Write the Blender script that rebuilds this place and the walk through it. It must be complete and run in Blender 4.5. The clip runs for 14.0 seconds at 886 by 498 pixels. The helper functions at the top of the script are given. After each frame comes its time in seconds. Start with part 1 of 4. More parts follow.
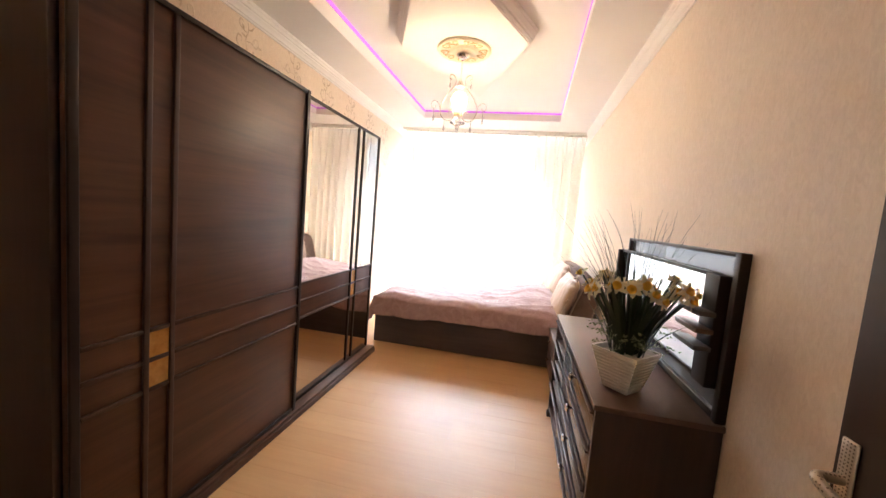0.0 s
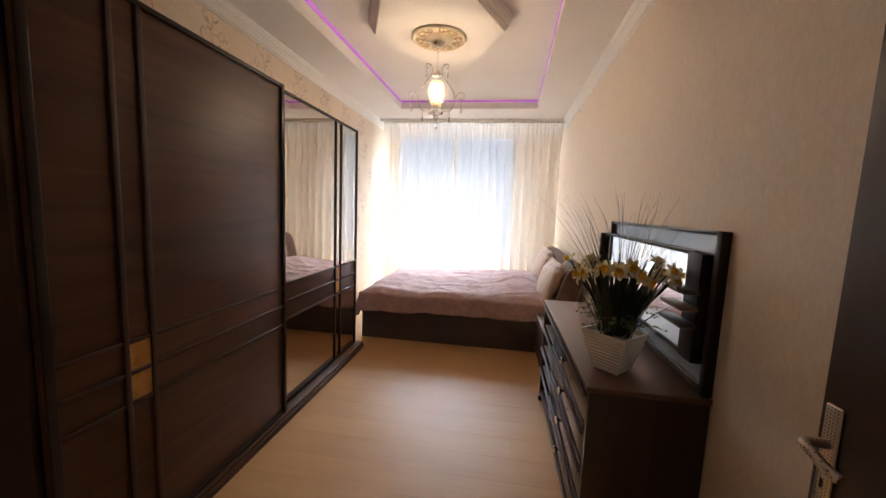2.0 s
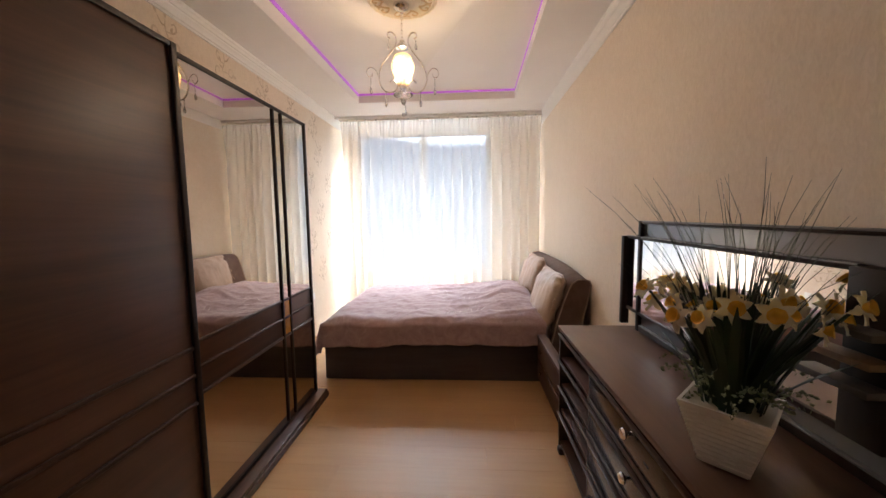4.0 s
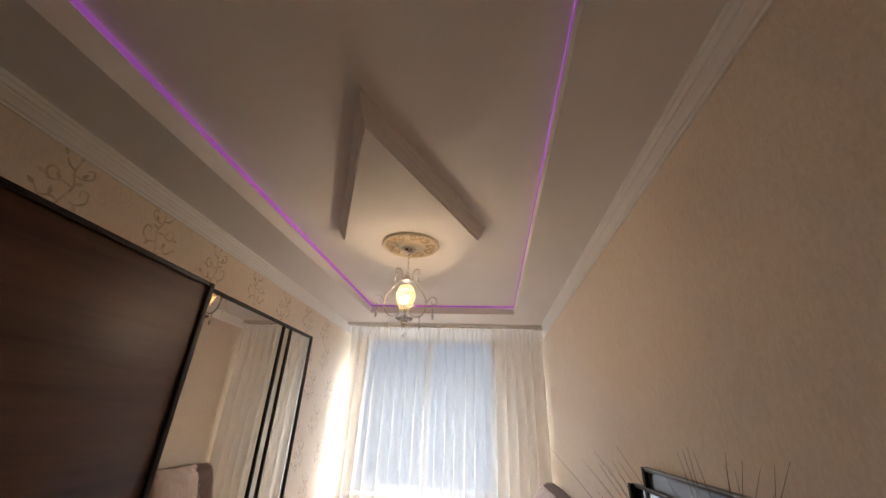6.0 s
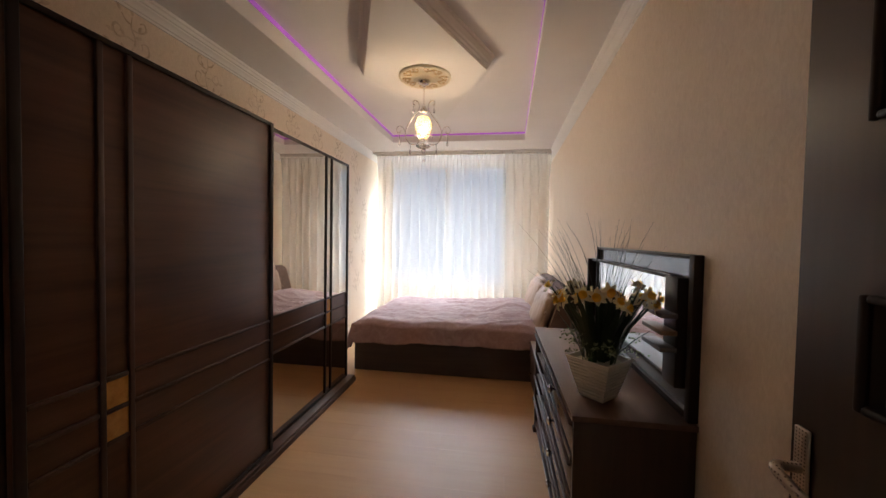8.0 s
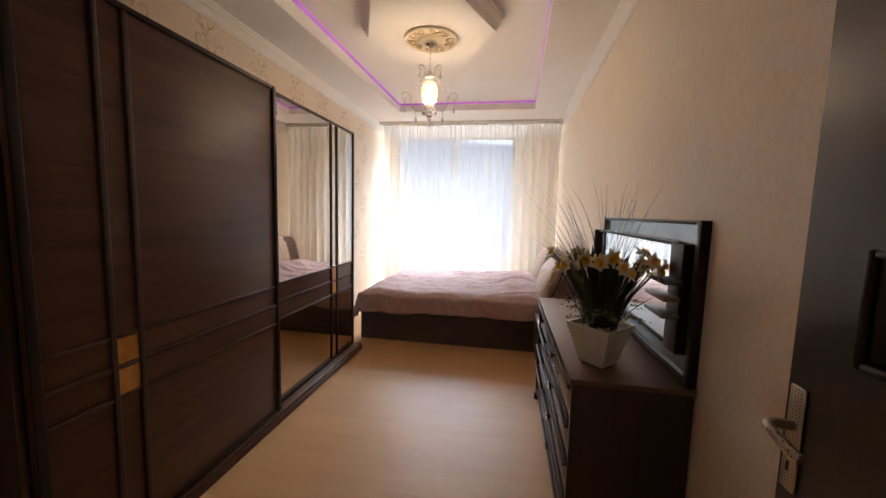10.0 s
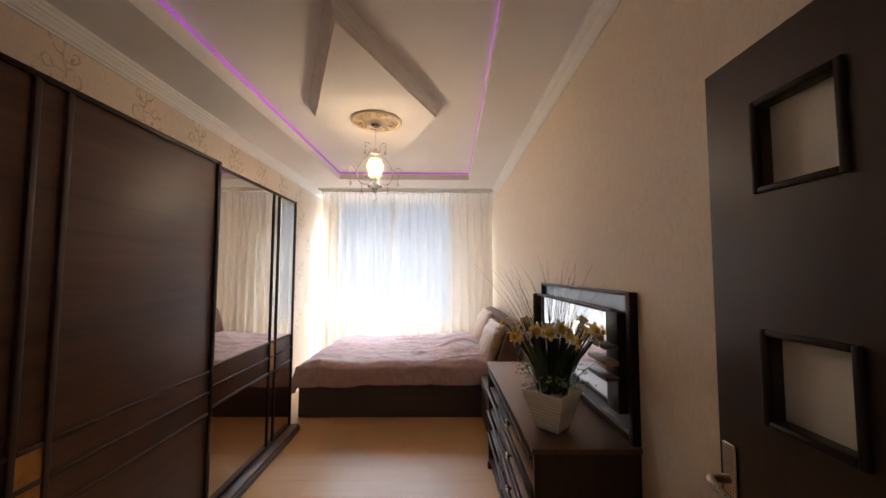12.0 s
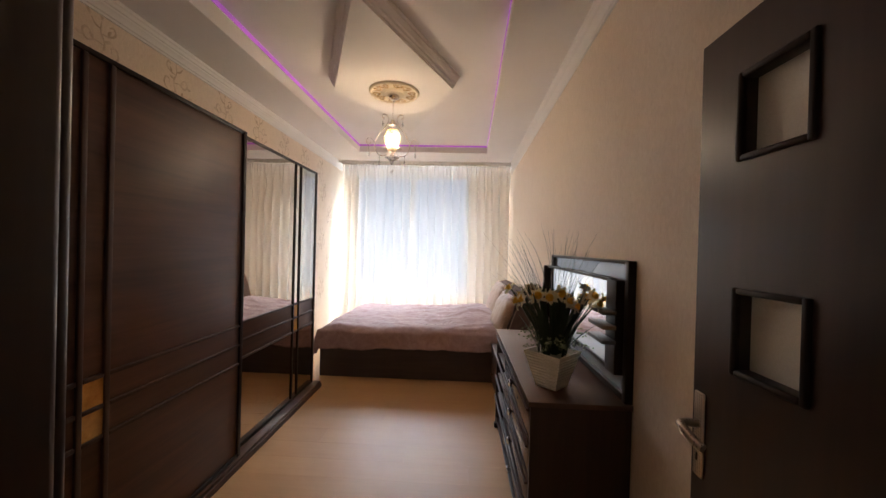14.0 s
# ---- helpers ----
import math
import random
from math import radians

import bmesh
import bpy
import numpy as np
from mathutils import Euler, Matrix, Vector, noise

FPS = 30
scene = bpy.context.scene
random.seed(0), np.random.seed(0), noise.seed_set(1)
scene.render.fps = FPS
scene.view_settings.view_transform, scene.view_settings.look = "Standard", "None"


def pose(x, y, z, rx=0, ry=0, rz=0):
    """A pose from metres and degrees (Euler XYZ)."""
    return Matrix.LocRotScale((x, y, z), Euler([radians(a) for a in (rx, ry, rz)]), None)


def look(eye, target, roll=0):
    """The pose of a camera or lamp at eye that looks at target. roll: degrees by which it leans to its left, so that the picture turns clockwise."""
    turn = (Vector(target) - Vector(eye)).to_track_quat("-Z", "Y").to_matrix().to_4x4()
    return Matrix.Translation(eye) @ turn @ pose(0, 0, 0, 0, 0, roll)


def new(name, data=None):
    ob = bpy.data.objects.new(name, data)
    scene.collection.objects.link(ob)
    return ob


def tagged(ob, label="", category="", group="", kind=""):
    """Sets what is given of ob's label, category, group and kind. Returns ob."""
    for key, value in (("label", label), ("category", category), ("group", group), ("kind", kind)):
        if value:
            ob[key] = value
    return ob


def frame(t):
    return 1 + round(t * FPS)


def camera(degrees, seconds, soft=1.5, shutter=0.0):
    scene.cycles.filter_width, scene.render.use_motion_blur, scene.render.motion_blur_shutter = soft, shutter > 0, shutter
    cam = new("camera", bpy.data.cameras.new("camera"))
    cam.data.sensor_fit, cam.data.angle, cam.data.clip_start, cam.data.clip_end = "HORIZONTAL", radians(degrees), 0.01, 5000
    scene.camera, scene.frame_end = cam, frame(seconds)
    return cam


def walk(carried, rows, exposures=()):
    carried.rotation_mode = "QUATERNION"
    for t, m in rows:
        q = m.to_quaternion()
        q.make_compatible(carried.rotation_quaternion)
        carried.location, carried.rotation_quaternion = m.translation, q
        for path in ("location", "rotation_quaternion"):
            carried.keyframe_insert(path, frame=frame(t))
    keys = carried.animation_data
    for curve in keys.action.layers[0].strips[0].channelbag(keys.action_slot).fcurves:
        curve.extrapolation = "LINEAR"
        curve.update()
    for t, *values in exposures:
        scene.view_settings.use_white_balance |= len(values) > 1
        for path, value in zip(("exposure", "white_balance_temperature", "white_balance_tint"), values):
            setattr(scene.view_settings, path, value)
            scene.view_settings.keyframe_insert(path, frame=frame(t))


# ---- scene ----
cam = camera(101.1, 14.0)
PATH = [
    (0, (1.975, 0.669, 1.434), (1.575, 2.621, 1.255), 4.9),
    (0.5, (1.998, 0.706, 1.447), (1.598, 2.659, 1.289), 3.5),
    (1, (2.012, 0.701, 1.448), (1.644, 2.661, 1.284), 2.5),
    (1.5, (1.986, 0.677, 1.446), (1.65, 2.642, 1.289), 1.8),
    (2, (1.949, 0.677, 1.437), (1.648, 2.642, 1.216), 2.3),
    (2.2, (1.938, 0.701, 1.436), (1.545, 2.643, 1.162), 2.3),
    (4.3, (1.76, 1.388, 1.445), (1.682, 3.381, 1.3), -0.1),
    (4.5, (1.779, 1.403, 1.449), (1.713, 3.399, 1.346), 0.7),
    (5, (1.85, 1.402, 1.486), (1.783, 3.396, 1.636), 1.0),
    (5.5, (1.917, 1.314, 1.549), (1.688, 3.223, 2.101), 2.1),
    (6, (1.913, 1.189, 1.587), (1.717, 2.995, 2.423), 2.4),
    (6.5, (1.936, 1.075, 1.541), (1.807, 3.01, 2.032), 1.5),
    (7, (2.032, 0.853, 1.495), (1.711, 2.812, 1.74), 1.5),
    (7.5, (2.068, 0.72, 1.478), (1.768, 2.695, 1.555), 0.8),
    (8, (2.026, 0.667, 1.442), (1.727, 2.643, 1.38), 1.0),
    (8.2, (2.008, 0.652, 1.423), (1.659, 2.616, 1.275), 0.5),
    (10.3, (2.055, 0.682, 1.398), (1.729, 2.645, 1.199), 1.9),
    (10.5, (2.038, 0.675, 1.404), (1.744, 2.645, 1.227), 2.1),
    (11, (2.0, 0.641, 1.441), (1.709, 2.62, 1.473), 1.8),
    (11.5, (1.957, 0.61, 1.465), (1.783, 2.598, 1.602), 1.5),
    (12, (1.949, 0.597, 1.479), (1.963, 2.593, 1.602), 0.2),
    (12.5, (2.022, 0.534, 1.523), (1.869, 2.489, 1.92), 1.9),
    (13, (2.054, 0.495, 1.532), (1.887, 2.438, 1.976), 2.1),
    (13.5, (2.033, 0.504, 1.5), (1.92, 2.489, 1.723), 1.1),
    (14, (2.001, 0.504, 1.435), (1.909, 2.502, 1.423), 1.5),
]

# ---- light and exposure ----
EXPOSURES = [(t, e + 0.07, 6250, 12.2) for t, e in [(0.0, 2.0), (0.5, 1.2), (1.0, 1.1), (1.5, 0.95), (2.0, 0.92), (4.5, 0.66), (5.0, 0.48), (6.0, 0.34), (7.5, 0.48), (8.0, 0.52), (10.5, 0.88), (11.0, 0.84), (12.0, 0.74), (13.0, 0.66), (14.0, 0.68)]]
walk(cam, [(t, look(eye, target, roll)) for t, eye, target, roll in PATH], EXPOSURES)

world = bpy.data.worlds.new("sky")
scene.world = world
world.use_nodes = True
wt = world.node_tree
sky = wt.nodes.new("ShaderNodeTexSky")
sky.sky_type = "NISHITA"
sky.sun_disc = False
sky.sun_elevation, sky.sun_rotation = radians(17.5), radians(63.7)
wt.links.new(sky.outputs["Color"], wt.nodes["Background"].inputs["Color"])
wt.nodes["Background"].inputs["Strength"].default_value = 0.05

sun = new("sun", bpy.data.lights.new("sun", "SUN"))
sun.data.energy, sun.data.angle, sun.data.color = 2.0, radians(0.6), (1.0, 0.93, 0.82)
sun.matrix_world = look((4.0, 8.0, 4.0), (4.0 - 0.85, 8.0 - 0.42, 4.0 - 0.30))

skylight = new("window_daylight", bpy.data.lights.new("window_daylight", "AREA"))
skylight.data.shape, skylight.data.size, skylight.data.size_y = "RECTANGLE", 2.5, 2.1
skylight.data.energy, skylight.data.color = 114.0, (0.78, 0.89, 1.0)
skylight.data.spread = radians(80)
skylight.matrix_world = look((1.10, 8.10, 2.50), (1.10, 7.10, 1.30))


# ---- materials ----
def shader(name, color, rough=0.5, metal=0.0, spec=0.5):
    m = bpy.data.materials.new(name)
    m.use_nodes = True
    b = m.node_tree.nodes["Principled BSDF"]
    b.inputs["Base Color"].default_value = (*color, 1)
    b.inputs["Roughness"].default_value = rough
    b.inputs["Metallic"].default_value = metal
    b.inputs["Specular IOR Level"].default_value = spec
    return m, m.node_tree, b


def coords(nt, scale, source="Object"):
    tc, mp = nt.nodes.new("ShaderNodeTexCoord"), nt.nodes.new("ShaderNodeMapping")
    mp.inputs["Scale"].default_value = scale
    nt.links.new(tc.outputs[source], mp.inputs["Vector"])
    return mp.outputs["Vector"]


def noise_node(nt, vec, scale, detail=5.0, rough=0.6, distort=0.0):
    n = nt.nodes.new("ShaderNodeTexNoise")
    n.inputs["Scale"].default_value, n.inputs["Detail"].default_value = scale, detail
    n.inputs["Roughness"].default_value, n.inputs["Distortion"].default_value = rough, distort
    nt.links.new(vec, n.inputs["Vector"])
    return n.outputs["Fac"]


def ramp(nt, fac, stops):
    r = nt.nodes.new("ShaderNodeValToRGB")
    while len(r.color_ramp.elements) < len(stops):
        r.color_ramp.elements.new(0.5)
    for e, (p, c) in zip(r.color_ramp.elements, stops):
        e.position, e.color = p, (*c, 1)
    nt.links.new(fac, r.inputs["Fac"])
    return r.outputs["Color"]


def mix(nt, a, b, fac, mode="MIX"):
    m = nt.nodes.new("ShaderNodeMix")
    m.data_type, m.blend_type = "RGBA", mode
    for socket, v in ((m.inputs[0], fac), (m.inputs[6], a), (m.inputs[7], b)):
        if isinstance(v, bpy.types.NodeSocket):
            nt.links.new(v, socket)
        else:
            socket.default_value = (*v, 1) if isinstance(v, tuple) else v
    return m.outputs[2]


def bump(nt, b, height, strength, distance=0.002):
    n = nt.nodes.new("ShaderNodeBump")
    n.inputs["Strength"].default_value, n.inputs["Distance"].default_value = strength, distance
    nt.links.new(height, n.inputs["Height"])
    nt.links.new(n.outputs["Normal"], b.inputs["Normal"])


def span(nt, fac, lo, hi):
    r = nt.nodes.new("ShaderNodeMapRange")
    r.inputs["To Min"].default_value, r.inputs["To Max"].default_value = lo, hi
    nt.links.new(fac, r.inputs["Value"])
    return r.outputs["Result"]


def wood(name, dark, light, grain, rough=0.32, spec=0.5, coat=0.0, band=5.0, depth=0.62, share=0.5):
    """Veneer whose grain runs along the given axis."""
    m, nt, b = shader(name, dark, rough, 0, spec)
    fine = [28.0, 28.0, 28.0]
    fine["xyz".index(grain)] = 1.3
    broad = [band, band, band]
    broad["xyz".index(grain)] = 0.5
    g = noise_node(nt, coords(nt, fine), 1.6, 7, 0.65, 0.4)
    w = noise_node(nt, coords(nt, broad), 1.2, 3, 0.55, 0.8)
    col = mix(nt, ramp(nt, g, ((0.28, dark), (0.75, light))), ramp(nt, w, ((0.3, tuple(c * depth for c in dark)), (0.75, tuple(c * 1.1 for c in light)))), share)
    nt.links.new(col, b.inputs["Base Color"])
    nt.links.new(span(nt, w, rough - 0.06, rough + 0.10), b.inputs["Roughness"])
    bump(nt, b, g, 0.12, 0.001)
    b.inputs["Coat Weight"].default_value = coat
    return m


def plaster(name, color, scale=60.0, strength=0.1, vary=0.06, rough=0.85):
    m, nt, b = shader(name, color, rough, 0, 0.3)
    v = coords(nt, (1, 1, 1))
    broad, fine = noise_node(nt, v, 1.4, 4), noise_node(nt, v, scale, 6, 0.7)
    lo, hi = tuple(c * (1 - vary) for c in color), tuple(min(1, c * (1 + vary)) for c in color)
    nt.links.new(ramp(nt, broad, ((0.3, lo), (0.7, hi))), b.inputs["Base Color"])
    bump(nt, b, fine, strength, 0.002)
    return m


WENGE_Y = wood("wenge_veneer_along", (0.060, 0.0255, 0.0140), (0.136, 0.061, 0.034), "y", 0.41, 0.36, 0.0, 9.0, 0.62, 0.55)
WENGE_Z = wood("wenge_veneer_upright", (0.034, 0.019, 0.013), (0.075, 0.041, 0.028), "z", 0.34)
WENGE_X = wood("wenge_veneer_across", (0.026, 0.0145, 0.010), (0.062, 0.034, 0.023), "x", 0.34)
# paler wenge tone for the dresser and nightstand tops
WENGE_TOP = wood("wenge_veneer_paler", (0.115, 0.064, 0.045), (0.190, 0.110, 0.077), "y", 0.34)
STRIP = wood("wardrobe_strip", (0.046, 0.022, 0.014), (0.086, 0.042, 0.026), "z", 0.42, 0.35)
DARK_FRAME = wood("black_brown_frame", (0.020, 0.0125, 0.0098), (0.042, 0.026, 0.0195), "z", 0.40, 0.18)
DOOR_WOOD = wood("door_veneer", (0.030, 0.0155, 0.0115), (0.050, 0.027, 0.0195), "z", 0.30, 0.50)
GLOSSY = wood("glossy_drawer_veneer", (0.034, 0.018, 0.012), (0.075, 0.041, 0.027), "y", 0.14, 0.5)
BASE_DARK = wood("bed_base_laminate", (0.085, 0.066, 0.068), (0.135, 0.108, 0.108), "x", 0.42)
CEILING = plaster("white_ceiling_paint", (0.89, 0.85, 0.80), 90, 0.05, 0.02)
GILT = plaster("gilded_plaster", (0.68, 0.52, 0.32), 140, 0.15, 0.18, 0.55)
ROSE = plaster("cream_rose_plaster", (0.84, 0.76, 0.62), 70, 0.10, 0.07, 0.7)
MOULD = plaster("white_moulding", (0.86, 0.82, 0.76), 120, 0.04, 0.02, 0.7)
HALL = plaster("hall_paint", (0.80, 0.74, 0.66), 80, 0.08)

m_wall, nt, b = shader("cream_wallpaper", (0.70, 0.58, 0.45), 0.75, 0, 0.35)
v = coords(nt, (1, 1, 1))
crinkle = noise_node(nt, coords(nt, (1.0, 1.0, 0.45)), 58, 8, 0.75, 1.2)
blotch = noise_node(nt, v, 5.0, 5, 0.6)
col = mix(nt, ramp(nt, blotch, ((0.3, (0.81, 0.675, 0.52)), (0.7, (0.87, 0.735, 0.58)))), ramp(nt, crinkle, ((0.36, (0.73, 0.60, 0.455)), (0.62, (0.91, 0.78, 0.63)))), 0.55)
nt.links.new(col, b.inputs["Base Color"])
nt.links.new(span(nt, crinkle, 0.85, 0.5), b.inputs["Roughness"])
bump(nt, b, crinkle, 0.32, 0.003)
WALL = m_wall

FLOORS, nt, b = shader("beech_laminate", (0.55, 0.34, 0.18), 0.26, 0, 0.36)
info = nt.nodes.new("ShaderNodeObjectInfo")
grain = noise_node(nt, coords(nt, (1.1, 22, 22)), 1.5, 7, 0.6, 0.5)
flow = noise_node(nt, coords(nt, (0.6, 4, 4)), 1.5, 3, 0.5, 0.8)
col = mix(nt, ramp(nt, grain, ((0.3, (0.57, 0.32, 0.135)), (0.72, (0.65, 0.385, 0.175)))), ramp(nt, flow, ((0.3, (0.55, 0.305, 0.125)), (0.7, (0.65, 0.39, 0.18)))), 0.5)
col = mix(nt, col, ramp(nt, info.outputs["Random"], ((0.0, (0.95, 0.94, 0.93)), (1.0, (1.0, 1.0, 1.0)))), 1.0, "MULTIPLY")
nt.links.new(col, b.inputs["Base Color"])
nt.links.new(span(nt, flow, 0.38, 0.50), b.inputs["Roughness"])
bump(nt, b, grain, 0.03, 0.001)

LEDGE_GREY = wood("grey_ledge", (0.10, 0.085, 0.078), (0.16, 0.135, 0.12), "y", 0.35)
LEDGE_WOOD = wood("light_wood_ledge", (0.22, 0.135, 0.080), (0.34, 0.215, 0.130), "y", 0.35)
EDGE, _, _ = shader("silver_edge", (0.20, 0.195, 0.195), 0.4, 0.5)
SEAM, _, _ = shader("laminate_joint", (0.47, 0.27, 0.12), 0.8)
MIRROR, _, b = shader("mirror_silver", (0.80, 0.79, 0.77), 0.015, 1.0)
MIRROR_TINT, _, b = shader("tinted_mirror", (0.56, 0.50, 0.44), 0.02, 1.0)
CHROME, nt, b = shader("polished_chrome", (0.78, 0.76, 0.74), 0.12, 1.0)
SATIN, nt, b = shader("satin_nickel", (0.50, 0.44, 0.37), 0.28, 1.0)
nt.links.new(span(nt, noise_node(nt, coords(nt, (1, 1, 1)), 160, 3), 0.22, 0.40), b.inputs["Roughness"])
dots = nt.nodes.new("ShaderNodeTexVoronoi")
dots.inputs["Scale"].default_value, dots.inputs["Randomness"].default_value = 130, 0.0
nt.links.new(coords(nt, (1, 1, 1)), dots.inputs["Vector"])
nt.links.new(ramp(nt, dots.outputs["Distance"], ((0.24, (0.20, 0.17, 0.14)), (0.32, (0.62, 0.56, 0.48)))), b.inputs["Base Color"])
DARKHOLE, _, _ = shader("dark_recess", (0.008, 0.006, 0.005), 0.6)
GREYGLOSS, nt, b = shader("smoked_glass_panel", (0.105, 0.104, 0.108), 0.10, 0.0, 0.8)
nt.links.new(span(nt, noise_node(nt, coords(nt, (1, 1, 1)), 3, 3), 0.06, 0.16), b.inputs["Roughness"])
AMBER, nt, b = shader("amber_glass_inlay", (0.50, 0.24, 0.055), 0.22, 0.0, 0.6)
nt.links.new(ramp(nt, noise_node(nt, coords(nt, (1, 1, 1)), 30, 4), ((0.3, (0.42, 0.19, 0.04)), (0.7, (0.60, 0.31, 0.08)))), b.inputs["Base Color"])
PVC, _, _ = shader("white_window_plastic", (0.62, 0.63, 0.64), 0.35)
SOCKETM, _, _ = shader("white_socket_plastic", (0.80, 0.78, 0.73), 0.35)
RAILM, _, _ = shader("grey_curtain_rail", (0.85, 0.81, 0.75), 0.45)
MOTIF, nt, b = shader("gold_wallpaper_print", (0.48, 0.34, 0.20), 0.5, 0.0, 0.5)
nt.links.new(ramp(nt, noise_node(nt, coords(nt, (1, 1, 1)), 14, 4), ((0.35, (0.52, 0.38, 0.24)), (0.65, (0.74, 0.60, 0.45)))), b.inputs["Base Color"])


def fabric(name, color, light, scale, rough=0.9, sheen=0.6, strength=0.4, patches=3.0):
    m, nt, b = shader(name, color, rough, 0, 0.25)
    v = coords(nt, (1, 1, 1))
    nap, pile = noise_node(nt, v, patches, 5, 0.65, 0.9), noise_node(nt, v, scale, 6, 0.8)
    nt.links.new(mix(nt, ramp(nt, nap, ((0.32, color), (0.68, light))), ramp(nt, pile, ((0.3, color), (0.7, light))), 0.35), b.inputs["Base Color"])
    b.inputs["Sheen Weight"].default_value, b.inputs["Sheen Roughness"].default_value = sheen, 0.4
    bump(nt, b, pile, strength, 0.004)
    return m


COVER = fabric("dusty_pink_plush", (0.35, 0.215, 0.212), (0.57, 0.41, 0.40), 120, 0.95, 0.35, 0.5, 11.0)
VELVET = fabric("brown_velvet", (0.125, 0.076, 0.058), (0.205, 0.130, 0.100), 200, 0.85, 0.12, 0.3, 6.0)
PIPING = fabric("beige_piping", (0.30, 0.22, 0.17), (0.40, 0.30, 0.24), 200, 0.7, 0.2, 0.2)
SATINCLOTH = fabric("beige_satin", (0.43, 0.295, 0.21), (0.60, 0.43, 0.32), 260, 0.45, 0.15, 0.12, 5.0)
THREAD = fabric("pale_embroidery_thread", (0.72, 0.56, 0.54), (0.82, 0.68, 0.66), 200, 0.6, 0.2, 0.1)

CURTAIN = bpy.data.materials.new("sheer_curtain")
CURTAIN.use_nodes = True
nt = CURTAIN.node_tree
nt.nodes.remove(nt.nodes["Principled BSDF"])
weave = noise_node(nt, coords(nt, (1, 1, 0.15)), 220, 3, 0.6)
cloth = ramp(nt, weave, ((0.3, (0.87, 0.84, 0.78)), (0.7, (0.95, 0.925, 0.87))))
dif, tra, see = (nt.nodes.new(k) for k in ("ShaderNodeBsdfDiffuse", "ShaderNodeBsdfTranslucent", "ShaderNodeBsdfTransparent"))
nt.links.new(cloth, dif.inputs["Color"])
nt.links.new(cloth, tra.inputs["Color"])
see.inputs["Color"].default_value = (0.97, 0.97, 0.97, 1)
m1, m2 = nt.nodes.new("ShaderNodeMixShader"), nt.nodes.new("ShaderNodeMixShader")
m1.inputs[0].default_value, m2.inputs[0].default_value = 0.12, 0.47
nt.links.new(dif.outputs[0], m1.inputs[1])
nt.links.new(tra.outputs[0], m1.inputs[2])
nt.links.new(m1.outputs[0], m2.inputs[1])
nt.links.new(see.outputs[0], m2.inputs[2])
nt.links.new(m2.outputs[0], nt.nodes["Material Output"].inputs["Surface"])

GLASS, _, b = shader("clear_glass", (0.95, 0.97, 0.97), 0.0)
b.inputs["Transmission Weight"].default_value, b.inputs["IOR"].default_value = 1.0, 1.45
CRYSTAL, _, b = shader("cut_crystal", (0.93, 0.92, 0.90), 0.05)
b.inputs["Transmission Weight"].default_value, b.inputs["IOR"].default_value = 0.85, 1.5
FROST, nt, b = shader("frosted_glass", (0.80, 0.78, 0.70), 0.42)
b.inputs["Transmission Weight"].default_value = 0.10
grit = noise_node(nt, coords(nt, (1, 1, 1)), 320, 4, 0.7)
nt.links.new(ramp(nt, grit, ((0.35, (0.76, 0.74, 0.66)), (0.65, (0.86, 0.84, 0.77)))), b.inputs["Base Color"])
bump(nt, b, grit, 0.3, 0.001)


def glowing(name, color, strength):
    m, nt, b = shader(name, color, 0.4)
    b.inputs["Emission Color"].default_value, b.inputs["Emission Strength"].default_value = (*color, 1), strength
    return m


# added panel: its own glow stands in for daylight seen through the panes
BACKDROP = glowing("glowing_backdrop", (0.60, 0.77, 1.0), 0.55)
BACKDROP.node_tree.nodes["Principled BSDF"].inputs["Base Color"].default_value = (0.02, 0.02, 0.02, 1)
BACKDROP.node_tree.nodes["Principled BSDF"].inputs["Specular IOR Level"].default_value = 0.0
LED = glowing("purple_led_strip", (0.56, 0.17, 0.72), 0.26)
nt = LED.node_tree
nt.links.new(span(nt, noise_node(nt, coords(nt, (1, 1, 1)), 1.3, 2), 0.06, 0.32), nt.nodes["Principled BSDF"].inputs["Emission Strength"])
BULB = glowing("lit_bulb", (1.0, 0.80, 0.50), 2.0)
SHADE, nt, b = shader("amber_cut_glass", (1.0, 0.90, 0.70), 0.06)
b.inputs["Transmission Weight"].default_value = 0.75
b.inputs["Emission Color"].default_value, b.inputs["Emission Strength"].default_value = (1.0, 0.70, 0.34, 1), 0.06
clear, blend = nt.nodes.new("ShaderNodeBsdfTransparent"), nt.nodes.new("ShaderNodeMixShader")
clear.inputs["Color"].default_value, blend.inputs[0].default_value = (1.0, 0.92, 0.76, 1), 0.58
nt.links.new(b.outputs[0], blend.inputs[1])
nt.links.new(clear.outputs[0], blend.inputs[2])
nt.links.new(blend.outputs[0], nt.nodes["Material Output"].inputs["Surface"])
CERAMIC, nt, b = shader("white_ribbed_pot", (0.84, 0.79, 0.70), 0.45)
nt.links.new(ramp(nt, noise_node(nt, coords(nt, (1, 1, 1)), 25, 5), ((0.3, (0.85, 0.82, 0.75)), (0.7, (0.91, 0.88, 0.82)))), b.inputs["Base Color"])
FOAM = plaster("white_pebble_fill", (0.70, 0.67, 0.58), 150, 0.6, 0.1)


